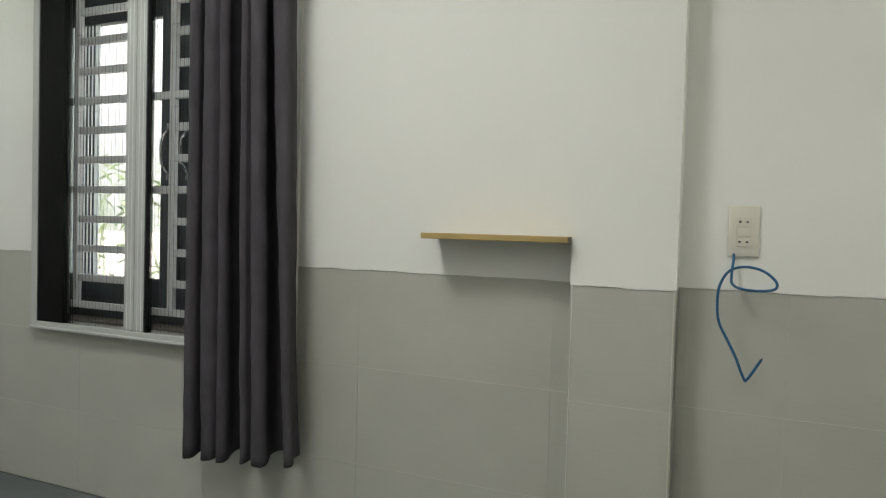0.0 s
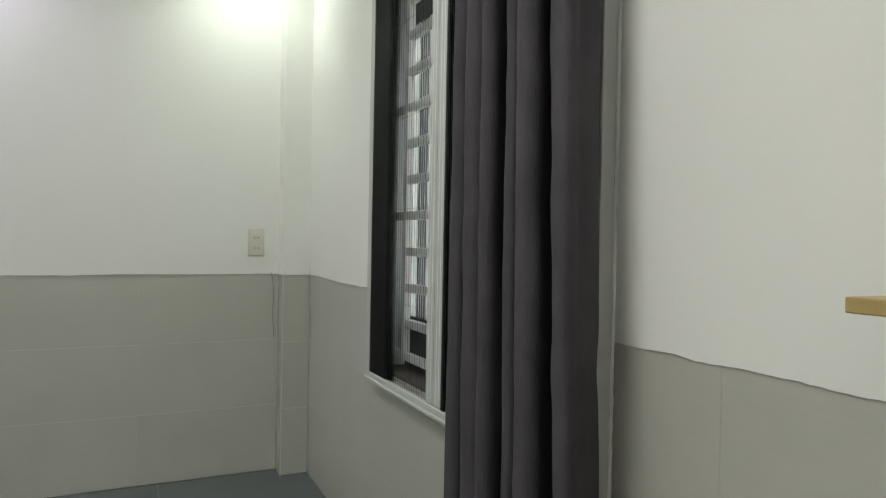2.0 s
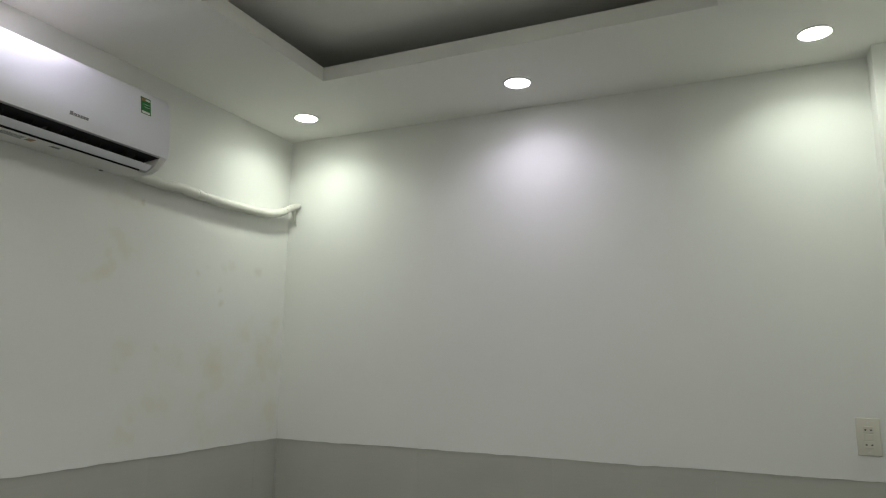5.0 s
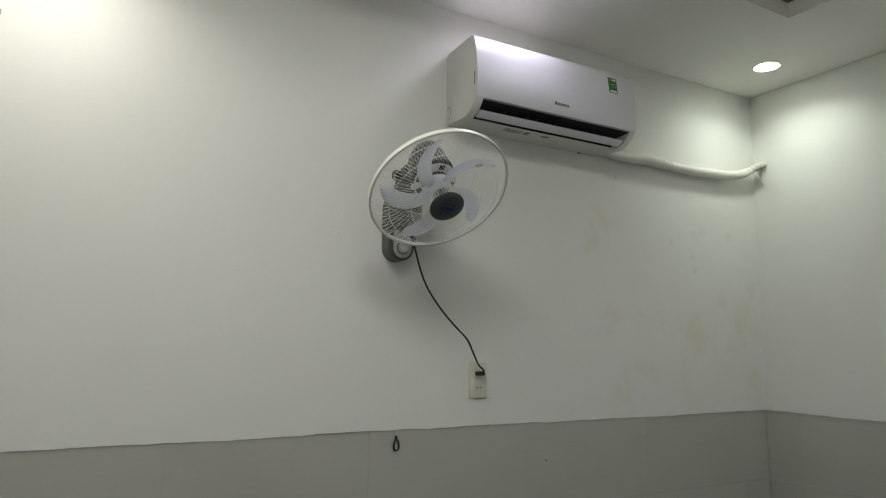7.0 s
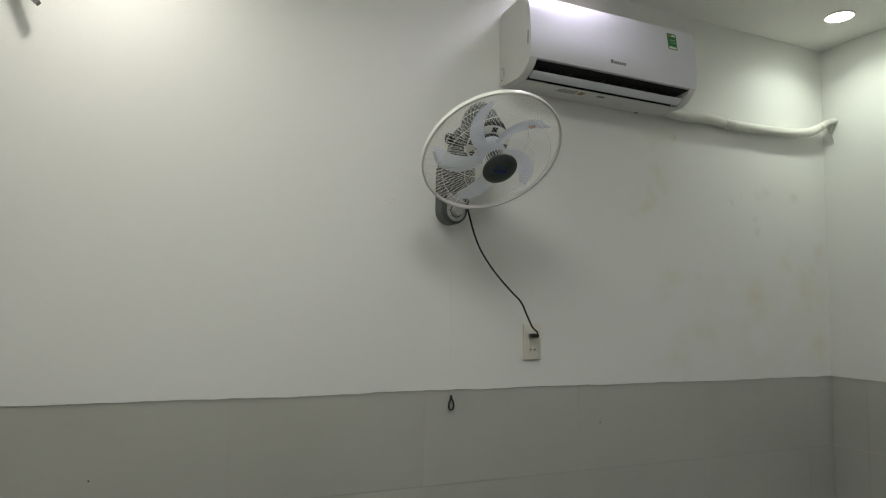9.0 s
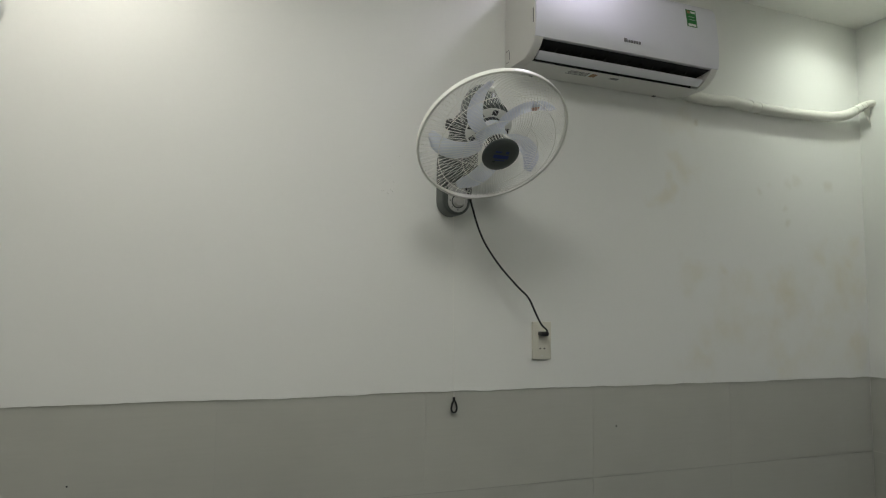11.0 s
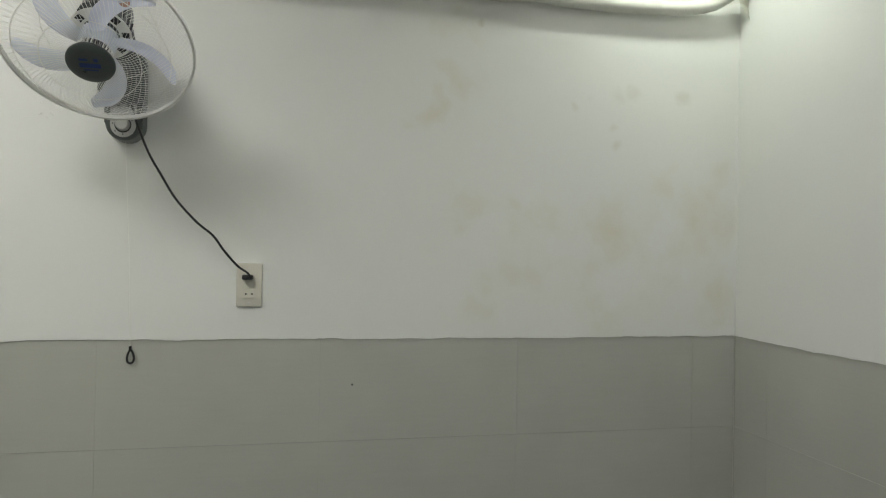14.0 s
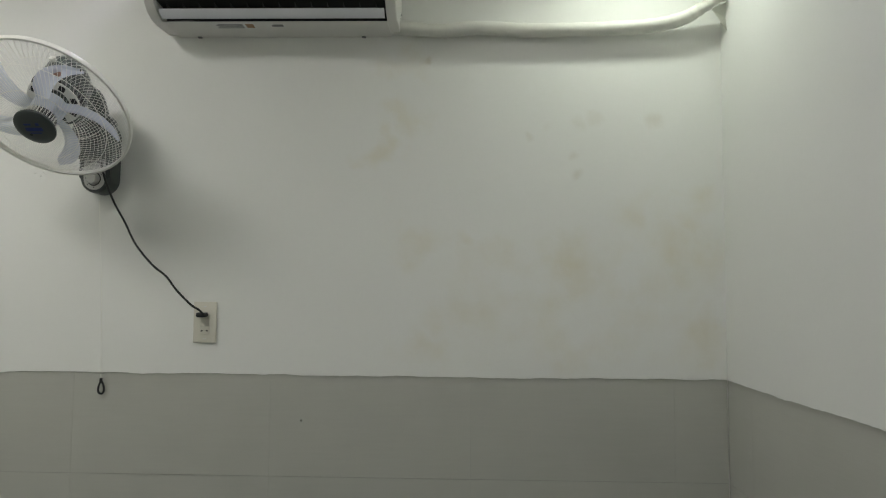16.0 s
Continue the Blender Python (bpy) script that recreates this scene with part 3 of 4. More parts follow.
    for x in (1.0, 2.44):
        part("bracket", tube(smooth_line([(x, -0.122, 1.996), (x, -0.09, 1.995), (x, -0.04, 1.992), (x, -0.004, 2.0)], 5), 0.005, 8), ALU, rod, smooth=50)
        part("bracket", tube([(x, -0.122, 2.01), (x, -0.004, 2.018)], 0.0055, 8), ALU, rod, smooth=50)
        part("bracket_plate", box(x - 0.012, x + 0.012, -0.038, -0.001, 2.006, 2.05, 0.002) if x < 2 else box(x - 0.012, x + 0.012, -0.006, -0.0005, 1.985, 2.04, 0.002), ALU, rod)


curtain()

# ---------- shelf ----------
shelf = thing("wall_shelf", "short pale oak wall shelf beside a pilaster", "shelf", Matrix.Translation((2.88, -0.07, 1.0)))
part("board", box(2.682, 3.0855, -0.124, -0.0005, 1.003, 1.0188, 0.0015), WOOD, shelf)
part("end_edge", box(3.0856, 3.0865, -0.123, -0.001, 1.004, 1.018), SILL, shelf, "dark raw end edge")


# ---------- socket outlets ----------
def socket(m, name, label, bottom_only=False):
    s = thing(name, label, "socket", m, group="wall sockets")
    part("plate", box(-0.035, 0.035, -0.008, 0.0, -0.06, 0.0625, 0.0025, 3), PLASTIC, s, smooth=40, local=True)
    mods = ((0.0242, True), (0.0, False), (-0.0242, True))
    for zc, holes in mods:
        mod = part("module", box(-0.0155, 0.0155, -0.0098, -0.0075, zc - 0.0114, zc + 0.0114, 0.0008), PLASTIC, s, local=True)
        if holes:
            for x in (-0.0085, 0.0085):
                part("hole", lathe([(0, 0), (0.0026, 0), (0.0026, 0.001), (0, 0.001)], 10), PLASTIC_D, mod, local=True).matrix_basis = Matrix.Translation((x, -0.0094, zc)) @ Matrix.Rotation(radians(90), 4, "X")
                sx = 1 if x < 0 else -1
                part("hole", box(x + (0.0008 if sx > 0 else -0.0042), x + (0.0042 if sx > 0 else -0.0008), -0.0104, -0.0094, zc - 0.0011, zc + 0.0011), PLASTIC_D, mod, local=True)
    for z in (-0.048, 0.048):
        part("screw_cap", box(-0.004, 0.004, -0.0083, -0.0075, z - 0.0015, z + 0.0015), LABEL_W, s, local=True)
    return s


socket(pose(3.486, 0, 1.043), "wall_socket", "ivory double socket plate with a loose blue cable")
socket(pose(0, -0.2225, 1.0415, 0, 0, 90), "wall_socket", "ivory double socket plate near a corner pilaster")
socket(pose(1.5565, YA, 1.0525, 0, 0, 180), "wall_socket", "ivory double socket plate with a black plug in it")

pts = [(3.466, -0.006, 0.99), (3.466, -0.012, 0.972), (3.463, -0.035, 0.94), (3.466, -0.05, 0.918), (3.49, -0.06, 0.908), (3.53, -0.065, 0.907), (3.557, -0.065, 0.914),
       (3.556, -0.062, 0.932), (3.528, -0.06, 0.954), (3.49, -0.06, 0.961), (3.458, -0.062, 0.95), (3.439, -0.066, 0.918), (3.434, -0.068, 0.878), (3.439, -0.07, 0.83),
       (3.458, -0.07, 0.79), (3.478, -0.07, 0.75), (3.49, -0.07, 0.718), (3.499, -0.07, 0.698), (3.503, -0.07, 0.697), (3.515, -0.07, 0.716), (3.533, -0.07, 0.748)]
blue = thing("loose_cable", "loose blue electric cable hanging from a socket", "cable", Matrix.Translation((3.466, 0, 0.98)))
part("sheath", tube(smooth_line(pts, 7), 0.0032, 10), BLUE_W, blue, smooth=50)
part("core", tube([(3.5325, -0.07, 0.7475), (3.535, -0.07, 0.7515)], 0.0015, 8), BLACK, blue, "bare cut end")


# ---------- air conditioner ----------
def air_conditioner():
    x0, x1 = 0.974, 1.695
    ac = thing("air_conditioner", "white glossy split air conditioner high on the wall", "air conditioner", Matrix.Translation((1.33, YA, 1.94)))
    W = YA

    def yz(d, z):
        k = max(0.0, min(1.0, (z - 2.0) / 0.2))
        g = max(0.0, min(1.0, (d - 0.06) / 0.08)) * max(0.0, min(1.0, (2.12 - z) / 0.06)) * max(0.0, min(1.0, (z - 1.935) / 0.02 + 0.35))
        return (W + d * 0.95, z - 0.010 * k - 0.014 * g)
    outline = [yz(0.0, 1.945), yz(0.0, 2.2), yz(0.012, 2.213), yz(0.15, 2.222), yz(0.176, 2.218), yz(0.19, 2.208), yz(0.196, 2.19), yz(0.207, 2.1), yz(0.212, 2.03),
               yz(0.212, 2.008), yz(0.206, 1.998), yz(0.18, 1.998), yz(0.10, 1.985), yz(0.09, 1.938), yz(0.02, 1.936)]
    body = extrude_profile(outline, x0 + 0.03, x1 - 0.03)
    part("body", body, AC_M, ac, smooth=25)
    cheek = outline[:10] + [yz(0.208, 1.996), yz(0.196, 1.98), yz(0.172, 1.96), yz(0.14, 1.946), yz(0.1, 1.938), yz(0.02, 1.936)]
    for a, b in ((x0, x0 + 0.0302), (x1 - 0.0302, x1)):
        bm_ = extrude_profile(cheek, a, b)
        ends = [e for e in bm_.edges if abs(e.verts[0].co.x - e.verts[1].co.x) < 1e-6 and abs(e.verts[0].co.x - (a if a == x0 else b)) < 1e-6]
        bmesh.ops.bevel(bm_, geom=ends, offset=0.005, segments=3, profile=0.5, affect="EDGES")
        side = part("side_panel", bm_, AC_M, ac, smooth=35)
        sx = a - 0.0004 if a == x0 else b + 0.0004
        part("side_mark", box(sx - 0.0004, sx + 0.0004, W + 0.188, W + 0.193, 2.03, 2.075), LABEL_G, side)
        for q in ((W + 0.012, W + 0.032, 1.997, 1.999), (W + 0.034, W + 0.036, 1.965, 1.993), (W + 0.015, W + 0.03, 1.957, 1.959)):
            part("knockout", box(sx - 0.0004, sx + 0.0004, *q), LABEL_G, side)
    # gently convex front: (depth, height)
    bow = [(0.1968, 2.183), (0.2048, 2.14), (0.2105, 2.09), (0.2126, 2.06), (0.2131, 2.04), (0.2122, 2.02), (0.2098, 1.996), (0.2068, 1.985)]
    front = [yz(0.166, 2.223), yz(0.18, 2.221), yz(0.191, 2.211)] + [(W + d * 0.95 + 0.004, z) for d, z in bow] + [
        yz(0.2, 1.996), yz(0.2, 2.004), yz(0.2, 2.03), yz(0.185, 2.2)]
    fp = extrude_profile(front, x0 + 0.001, x1 - 0.001)
    panel = part("front_panel", fp, AC_W, ac, "glossy front panel", 25)
    part("outlet_cavity", extrude_profile([yz(0.205, 1.994), yz(0.12, 1.9835), yz(0.102, 1.95), yz(0.1, 1.984), yz(0.12, 1.9965)], x0 + 0.0305, x1 - 0.0305), DARK, ac, "black air outlet")
    part("louvre_flap", extrude_profile([yz(0.176, 1.969), yz(0.17, 1.9615), yz(0.149, 1.9505), yz(0.145, 1.951), yz(0.147, 1.955), yz(0.167, 1.9685)], x0 + 0.036, x1 - 0.036), AC_W, ac, "white louvre flap", 30)
    part("bottom_panel", extrude_profile([yz(0.132, 1.9445), yz(0.128, 1.9395), yz(0.06, 1.934), yz(0.004, 1.934), yz(0.004, 1.9375), yz(0.06, 1.9385), yz(0.12, 1.9445)], x0 + 0.0305, x1 - 0.0305), AC_M, ac, smooth=30)
    for k in range(14):
        x = x0 + 0.06 + k * 0.0465
        part("vane", extrude_profile([yz(0.125, 1.9815), yz(0.175, 1.988), yz(0.15, 1.962), yz(0.125, 1.952)], x, x + 0.0015), PLASTIC_D, ac)

    def on_front(z):
        for (d0, za), (d1, zb) in zip(bow, bow[1:]):
            if za >= z >= zb:
                return W + (d0 + (d1 - d0) * (za - z) / (za - zb)) * 0.95 + 0.0052
    def sticker(za, zb, xa, xb, lift):
        return extrude_profile([(on_front(za) + lift, za), (on_front(zb) + lift, zb), (on_front(zb) + lift - 0.001, zb), (on_front(za) + lift - 0.001, za)], xa, xb)
    lab = part("energy_label", sticker(2.117, 2.18, 1.064, 1.106, 0.0004), GREEN, ac, "green energy label")
    for xa, xb, za, zb, mt in ((1.068, 1.086, 2.168, 2.175, LABEL_W), (1.09, 1.102, 2.166, 2.176, ORANGE), (1.069, 1.102, 2.1195, 2.1275, LABEL_W),
                               (1.07, 1.098, 2.153, 2.1538, LABEL_W), (1.07, 1.094, 2.143, 2.1438, LABEL_W)):
        part("print", sticker(za, zb, xa, xb, 0.001), mt, lab)
    for k, (a, b) in enumerate(((1.306, 1.314), (1.316, 1.324), (1.326, 1.334), (1.336, 1.344), (1.346, 1.353), (1.355, 1.358), (1.36, 1.371))):
        top = 2.0285 if k == 6 else 2.0255
        part("logo_bar", extrude_profile([(on_front(2.0165) + 0.0004, 2.0165), (on_front(top) + 0.0004, top), (on_front(top) - 0.0006, top), (on_front(2.0165) - 0.0006, 2.0165)], a, b), LABEL_G, panel)
    for a, b, d0, d1, mt in ((1.4, 1.535, 0.075, 0.118, LABEL_W), (1.31, 1.37, 0.085, 0.11, LABEL_W)):
        lb = part("notice", box(a, b, W + d0, W + d1, 1.9325, 1.934 + (d0 - 0.06) * 0.08), mt, ac, "printed notice")
        for k in range(4):
            dd = d0 + 0.006 + k * (d1 - d0 - 0.01) / 4
            part("print", box(a + (0.035 if a > 1.38 else 0.006), b - 0.02 - 0.006 * (k % 2), W + dd, W + dd + 0.004, 1.932, 1.9335), LABEL_G, lb)
        if a > 1.38:
            part("print", box(a + 0.004, a + 0.026, W + d0 + 0.008, W + d1 - 0.008, 1.932, 1.9335), ORANGE, lb)
    part("slit", box(1.575, 1.655, W + 0.117, W + 0.1195, 1.9375, 1.9395), LABEL_G, ac)
    for x in (1.09, 1.6):
        part("clip", box(x - 0.006, x + 0.006, W + 0.002, W + 0.012, 1.931, 1.937, 0.001), LABEL_G, ac)


air_conditioner()

# wrapped pipe from the unit into the corner of the wall
pp = smooth_line([(1.0, YA + 0.03, 1.958), (0.94, YA + 0.032, 1.948), (0.84, YA + 0.028, 1.944), (0.74, YA + 0.029, 1.952), (0.62, YA + 0.026, 1.946), (0.5, YA + 0.026, 1.9455),
                  (0.36, YA + 0.027, 1.949), (0.22, YA + 0.03, 1.957), (0.13, YA + 0.036, 1.975), (0.07, YA + 0.046, 2.005), (0.03, YA + 0.058, 2.027), (-0.02, YA + 0.066, 2.038)], 8)
rr_ = [0.0205 + 0.0025 * noise.noise((i * 0.45, 3, 0)) + 0.0012 * (i % 3) / 2 for i in range(len(pp))]
rr_ = [r * (1 - 0.45 * max(0.0, (i - 62) / (len(pp) - 63))) for i, r in enumerate(rr_)]
pipe = thing("wrapped_pipe", "white taped refrigerant pipe running into the wall", "pipe", Matrix.Translation((0.5, YA, 1.94)))
part("wrap", tube(pp, rr_, 14), TAPE, pipe, smooth=60)
for k in (70, 74, 78, 30, 33):
    part("tape_turn", tube([pp[k], pp[k + 1]], rr_[k] + 0.0018, 14), TAPE, pipe, smooth=60)
tag_bm = bmesh.new()
vs = [tag_bm.verts.new(v) for v in ((0.001, YA + 0.05, 2.02), (0.045, YA + 0.05, 2.0), (0.002, YA + 0.055, 1.93), (0.0025, YA + 0.045, 1.975))]
tag_bm.faces.new(vs)
bmesh.ops.solidify(tag_bm, geom=tag_bm.faces[:], thickness=0.0015)
part("tape_end", tag_bm, TAPE, pipe, "loose end of tape")


# ---------- wall fan ----------
def wall_fan():
    fan = thing("wall_fan", "grey and white wall fan tilted down, at rest", "fan", Matrix.Translation((1.884, YA, 1.44)))
    # base box on the wall
    def stadium(xc, z0_, z1_, half, y0_, y1_, bev):
        pr = [(half * math.cos(a), z0_ + half + half * math.sin(a)) for a in (math.pi + math.pi * k / 14 for k in range(15))]
        pr += [(half * math.cos(a), z1_ - half + half * math.sin(a)) for a in (math.pi * k / 14 for k in range(15))]
        b_ = extrude_profile(pr, 0, y1_ - y0_)
        rim_ = [e for e in b_.edges if all(abs(v.co.x - (y1_ - y0_)) < 1e-6 for v in e.verts)]
        bmesh.ops.bevel(b_, geom=rim_, offset=bev, segments=4, profile=0.5, affect="EDGES")
        b_.transform(Matrix.Translation((xc, y0_, 0)) @ Matrix(((0, 1, 0, 0), (1, 0, 0, 0), (0, 0, 1, 0), (0, 0, 0, 1))))
        return b_
    bm_ = stadium(1.884, 1.438, 1.66, 0.047, YA + 0.0005, YA + 0.06, 0.012)
    base = part("base", bm_, GREY_P, fan, smooth=50)
    part("control_panel", stadium(1.884, 1.446, 1.6, 0.032, YA + 0.05, YA + 0.0625, 0.002), SILVER, base, "silver control panel", 50)
    k_ = lathe([(0.0, 0.018), (0.014, 0.018), (0.0165, 0.015), (0.0175, 0.0), (0.0, 0.0)], 28)
    k_.transform(Matrix.Translation((1.884, YA + 0.0622, 1.479)) @ Matrix.Rotation(radians(-90), 4, "X"))
    knob = part("knob", k_, SILVER, base, "round silver speed knob", 40)
    rk = ring(0.0195, 0, 0.0016, 6, 28)
    rk.transform(Matrix.Translation((1.884, YA + 0.063, 1.479)) @ Matrix.Rotation(radians(-90), 4, "X"))
    part("knob_ring", rk, BLACK, base)
    for i in range(6):
        a = radians(-120 + i * 48 - 90 + 120)
        x, z = 1.884 + 0.0255 * math.cos(a), 1.479 + 0.0255 * math.sin(a)
        part("speed_mark", box(x - 0.0018, x + 0.0018, YA + 0.0623, YA + 0.0629, z - 0.0022, z + 0.0022), LABEL_G, base)
    for x, z in ((1.868, 1.545), (1.88, 1.555), (1.892, 1.545), (1.902, 1.555), (1.872, 1.53), (1.896, 1.53)):
        part("print", box(x - 0.004, x + 0.004, YA + 0.0623, YA + 0.0629, z - 0.003, z + 0.003), LABEL_G, base)
    ah = box(1.826, 1.944, YA + 0.025, YA + 0.105, 1.535, 1.672, 0.03, 5)
    arm = part("arm_housing", ah, GREY_P, fan, "dark grey slotted arm housing", 50)
    for i in range(7):
        part("vent_slot", box(1.85, 1.92, YA + 0.1046, YA + 0.1056, 1.566 + i * 0.012, 1.5715 + i * 0.012), PLASTIC_D, arm)
    # neck and motor
    C, tilt = Vector((1.884, -2.358, 1.618)), radians(50)
    axis = Vector((0, math.cos(tilt), -math.sin(tilt)))
    head = Matrix.Translation(C) @ axis.to_track_quat("Z", "Y").to_matrix().to_4x4()
    neck = tube(smooth_line([(1.884, YA + 0.035, 1.64), (1.884, YA + 0.055, 1.69), (1.884, YA + 0.09, 1.725), tuple(C - axis * 0.14)], 5), [0.03 - 0.0006 * i for i in range(16)], 16)
    part("neck", neck, GREY_P, fan, smooth=50)
    nut = lathe([(0.0, 0), (0.016, 0), (0.018, 0.006), (0.016, 0.014), (0.0, 0.014)], 12)
    nut.transform(Matrix.Translation((1.914, YA + 0.075, 1.712)) @ Matrix.Rotation(radians(90), 4, "Y"))
    part("tilt_knob", nut, BLACK, fan, "black tilt knob", 40)
    mt_ = lathe([(0.0, -0.186), (0.034, -0.183), (0.053, -0.172), (0.061, -0.15), (0.062, -0.105), (0.064, -0.075), (0.066, -0.055), (0.05, -0.05), (0.0, -0.05)], 36)
    bmesh.ops.scale(mt_, vec=(0.86, 1.22, 1), verts=mt_.verts)
    mt_.transform(head)
    motor = part("motor_housing", mt_, GREY_P, fan, smooth=50)
    for i in range(20):
        a = 2 * math.pi * i / 20
        s_ = box(0.058, 0.0615, -0.0018, 0.0018, -0.1, -0.066)
        s_.transform(head @ Matrix.Rotation(a, 4, "Z"))
        part("motor_slot", s_, PLASTIC_D, motor)
    pin = tube([(0, 0.06, -0.12), (0, 0.082, -0.122)], 0.005, 10)
    tube([(0, 0.08, -0.122), (0, 0.088, -0.122)], 0.0085, 10, into=pin)
    pin.transform(head)
    part("swing_pin", pin, WIRE_W, motor, "white oscillation pin", 50)
    # rear plate
    rp = lathe([(0.05, -0.054), (0.066, -0.05), (0.068, -0.046), (0.04, -0.046), (0.04, -0.054)], 36)
    rp.transform(head)
    part("rear_plate", rp, WIRE_W, fan, "cream rear plate", 40)
    for i in range(8):
        hb = box(0.046, 0.062, -0.008, 0.008, -0.0465, -0.0445)
        hb.transform(head @ Matrix.Rotation(2 * math.pi * i / 8, 4, "Z"))
        part("plate_slot", hb, PLASTIC_D, fan)
    R = 0.21

    def wire(z_in, r_in, bulge, twist, sign):
        line = []
        for k in range(9):
            q = k / 8
            rad = r_in + (R - r_in) * q
            a = twist * q ** 1.2
            line.append((rad * math.cos(a), rad * math.sin(a), sign * (z_in * (1 - q ** 2.4) + bulge * math.sin(math.pi * q) * (1 - 0.35 * q))))
        return finish(tube(line, 0.0006, 4, caps=False), "wire", WIRE_W, 60)

    for nm, count, shape, rings in (("front_guard", 96, (0.064, 0.046, 0.010, 0.55, 1), ((0.105, 0.0655), (0.165, 0.041))), ("rear_guard", 72, (0.05, 0.078, 0.012, -0.5, -1), ((0.13, -0.052),))):
        gb_ = bmesh.new()
        for rad, z in rings:
            ring(rad, z, 0.001, 5, 56, into=gb_)
        gb_.transform(head)
        guard = part(nm, gb_, WIRE_W, fan, "cream wire guard", 60)
        shared = wire(*shape)
        for i in range(count):
            w_ = new("wire", shared)
            w_.parent = guard
            w_.matrix_basis = fan.matrix_basis.inverted() @ head @ Matrix.Rotation(2 * math.pi * i / count, 4, "Z")
    rim = lathe([(R + 0.001, -0.009), (R + 0.0045, -0.008), (R + 0.0055, 0.0), (R + 0.0045, 0.006), (R + 0.001, 0.007), (R - 0.001, 0.006), (R, 0.0), (R - 0.001, -0.008), (R + 0.001, -0.009)], 72)
    rim.transform(head)
    part("rim", rim, WIRE_W, fan, "cream rim band", 50)
    cap = lathe([(0.0, 0.0765), (0.035, 0.076), (0.048, 0.0735), (0.0515, 0.071), (0.052, 0.068), (0.05, 0.064), (0.0, 0.064)], 44)
    cap.transform(head)
    hub_cap = part("hub_cap", cap, GREY_P, fan, "dark grey round badge", 40)
    for x, y, w, h in ((-0.012, 0.012, 0.018, 0.005), (0.014, 0.012, 0.009, 0.008), (0.0, -0.003, 0.044, 0.011), (0.0, -0.0145, 0.03, 0.003)):
        pb = box(x - w / 2, x + w / 2, y - h / 2, y + h / 2, 0.0755, 0.077)
        pb.transform(head)
        part("badge_bar", pb, NAVY, hub_cap)
    ribs = bmesh.new()
    for i in range(22):
        q = box(0.037, 0.042, -0.0005, 0.0005, 0.03, 0.0642)
        q.transform(Matrix.Rotation(2 * math.pi * i / 30, 4, "Z"))
        merge(ribs, q)
    ribs.transform(head)
    part("guard_core", ribs, WIRE_W, fan)
    cc = lathe([(0.0, 0.064), (0.036, 0.064), (0.036, 0.028), (0.0, 0.028)], 24)
    cc.transform(head)
    part("core", cc, DARK, fan)
    # blades
    spin = lathe([(0.0, 0.026), (0.025, 0.026), (0.036, 0.022), (0.04, 0.01), (0.042, -0.03), (0.038, -0.032), (0.0, -0.032)], 32)
    spin.transform(head)
    part("spinner", spin, CLEAR, fan, "clear plastic hub", 40)
    for b in range(5):
        g = bmesh.new()
        rows = []
        for i in range(15):
            s = i / 14
            r = 0.036 + 0.15 * s
            half = 0.012 + 0.022 * math.sin(math.pi * min(0.6, s * 0.62 + 0.06))
            if s >= 0.82:
                half *= math.sqrt(max(0.0, 1 - ((s - 0.82) / 0.18) ** 2)) * 0.9 + 0.1
            sweep = 0.1 - 0.7 * s ** 1.4
            row = []
            for k in range(7):
                c_ = (k / 6 - 0.5) * 2
                a = sweep + c_ * half / r * 0.85
                row.append(g.verts.new((r * math.cos(a), r * math.sin(a), -0.005 + c_ * half * 0.25 + 0.009 * (1 - c_ * c_))))
            rows.append(row)
        for p_, q_ in zip(rows, rows[1:]):
            for k in range(6):
                g.faces.new((p_[k], p_[k + 1], q_[k + 1], q_[k]))
        bmesh.ops.solidify(g, geom=g.faces[:], thickness=0.0016)
        turn = head @ Matrix.Rotation(radians(75 + 72 * b), 4, "Z")
        g.transform(turn)
        blade = part("blade", g, CLEAR, fan, "milky clear plastic blade", 50)
        if b == 0:
            st = lathe([(0.0, 0.0006), (0.012, 0.0006), (0.012, 0.0), (0.0, 0.0)], 24)
            st.transform(turn @ Matrix.Translation((0.142 * math.cos(-0.325), 0.142 * math.sin(-0.325), 0.0035)))
            part("sticker", st, PINK, blade, "round red sticker")


wall_fan()

fan_cord = thing("fan_cord", "black power cord drooping from a fan to a socket", "cable", Matrix.Translation((1.56, YA, 1.07)))
cpts = [(1.862, YA + 0.066, 1.53), (1.852, YA + 0.072, 1.5), (1.842, YA + 0.073, 1.468), (1.817, YA + 0.065, 1.405), (1.786, YA + 0.06, 1.349), (1.745, YA + 0.075, 1.285), (1.69, YA + 0.085, 1.225),
        (1.648, YA + 0.08, 1.19), (1.62, YA + 0.07, 1.15), (1.585, YA + 0.05, 1.108), (1.56, YA + 0.042, 1.09), (1.553, YA + 0.034, 1.0785)]
part("cord", tube(smooth_line(cpts, 6), 0.0032, 8), BLACK, fan_cord, smooth=60)
pl = box(1.545, 1.575, YA + 0.0105, YA + 0.036, 1.069, 1.0835, 0.005, 3)
part("plug", pl, BLACK, fan_cord, "black two-pin plug", 50)

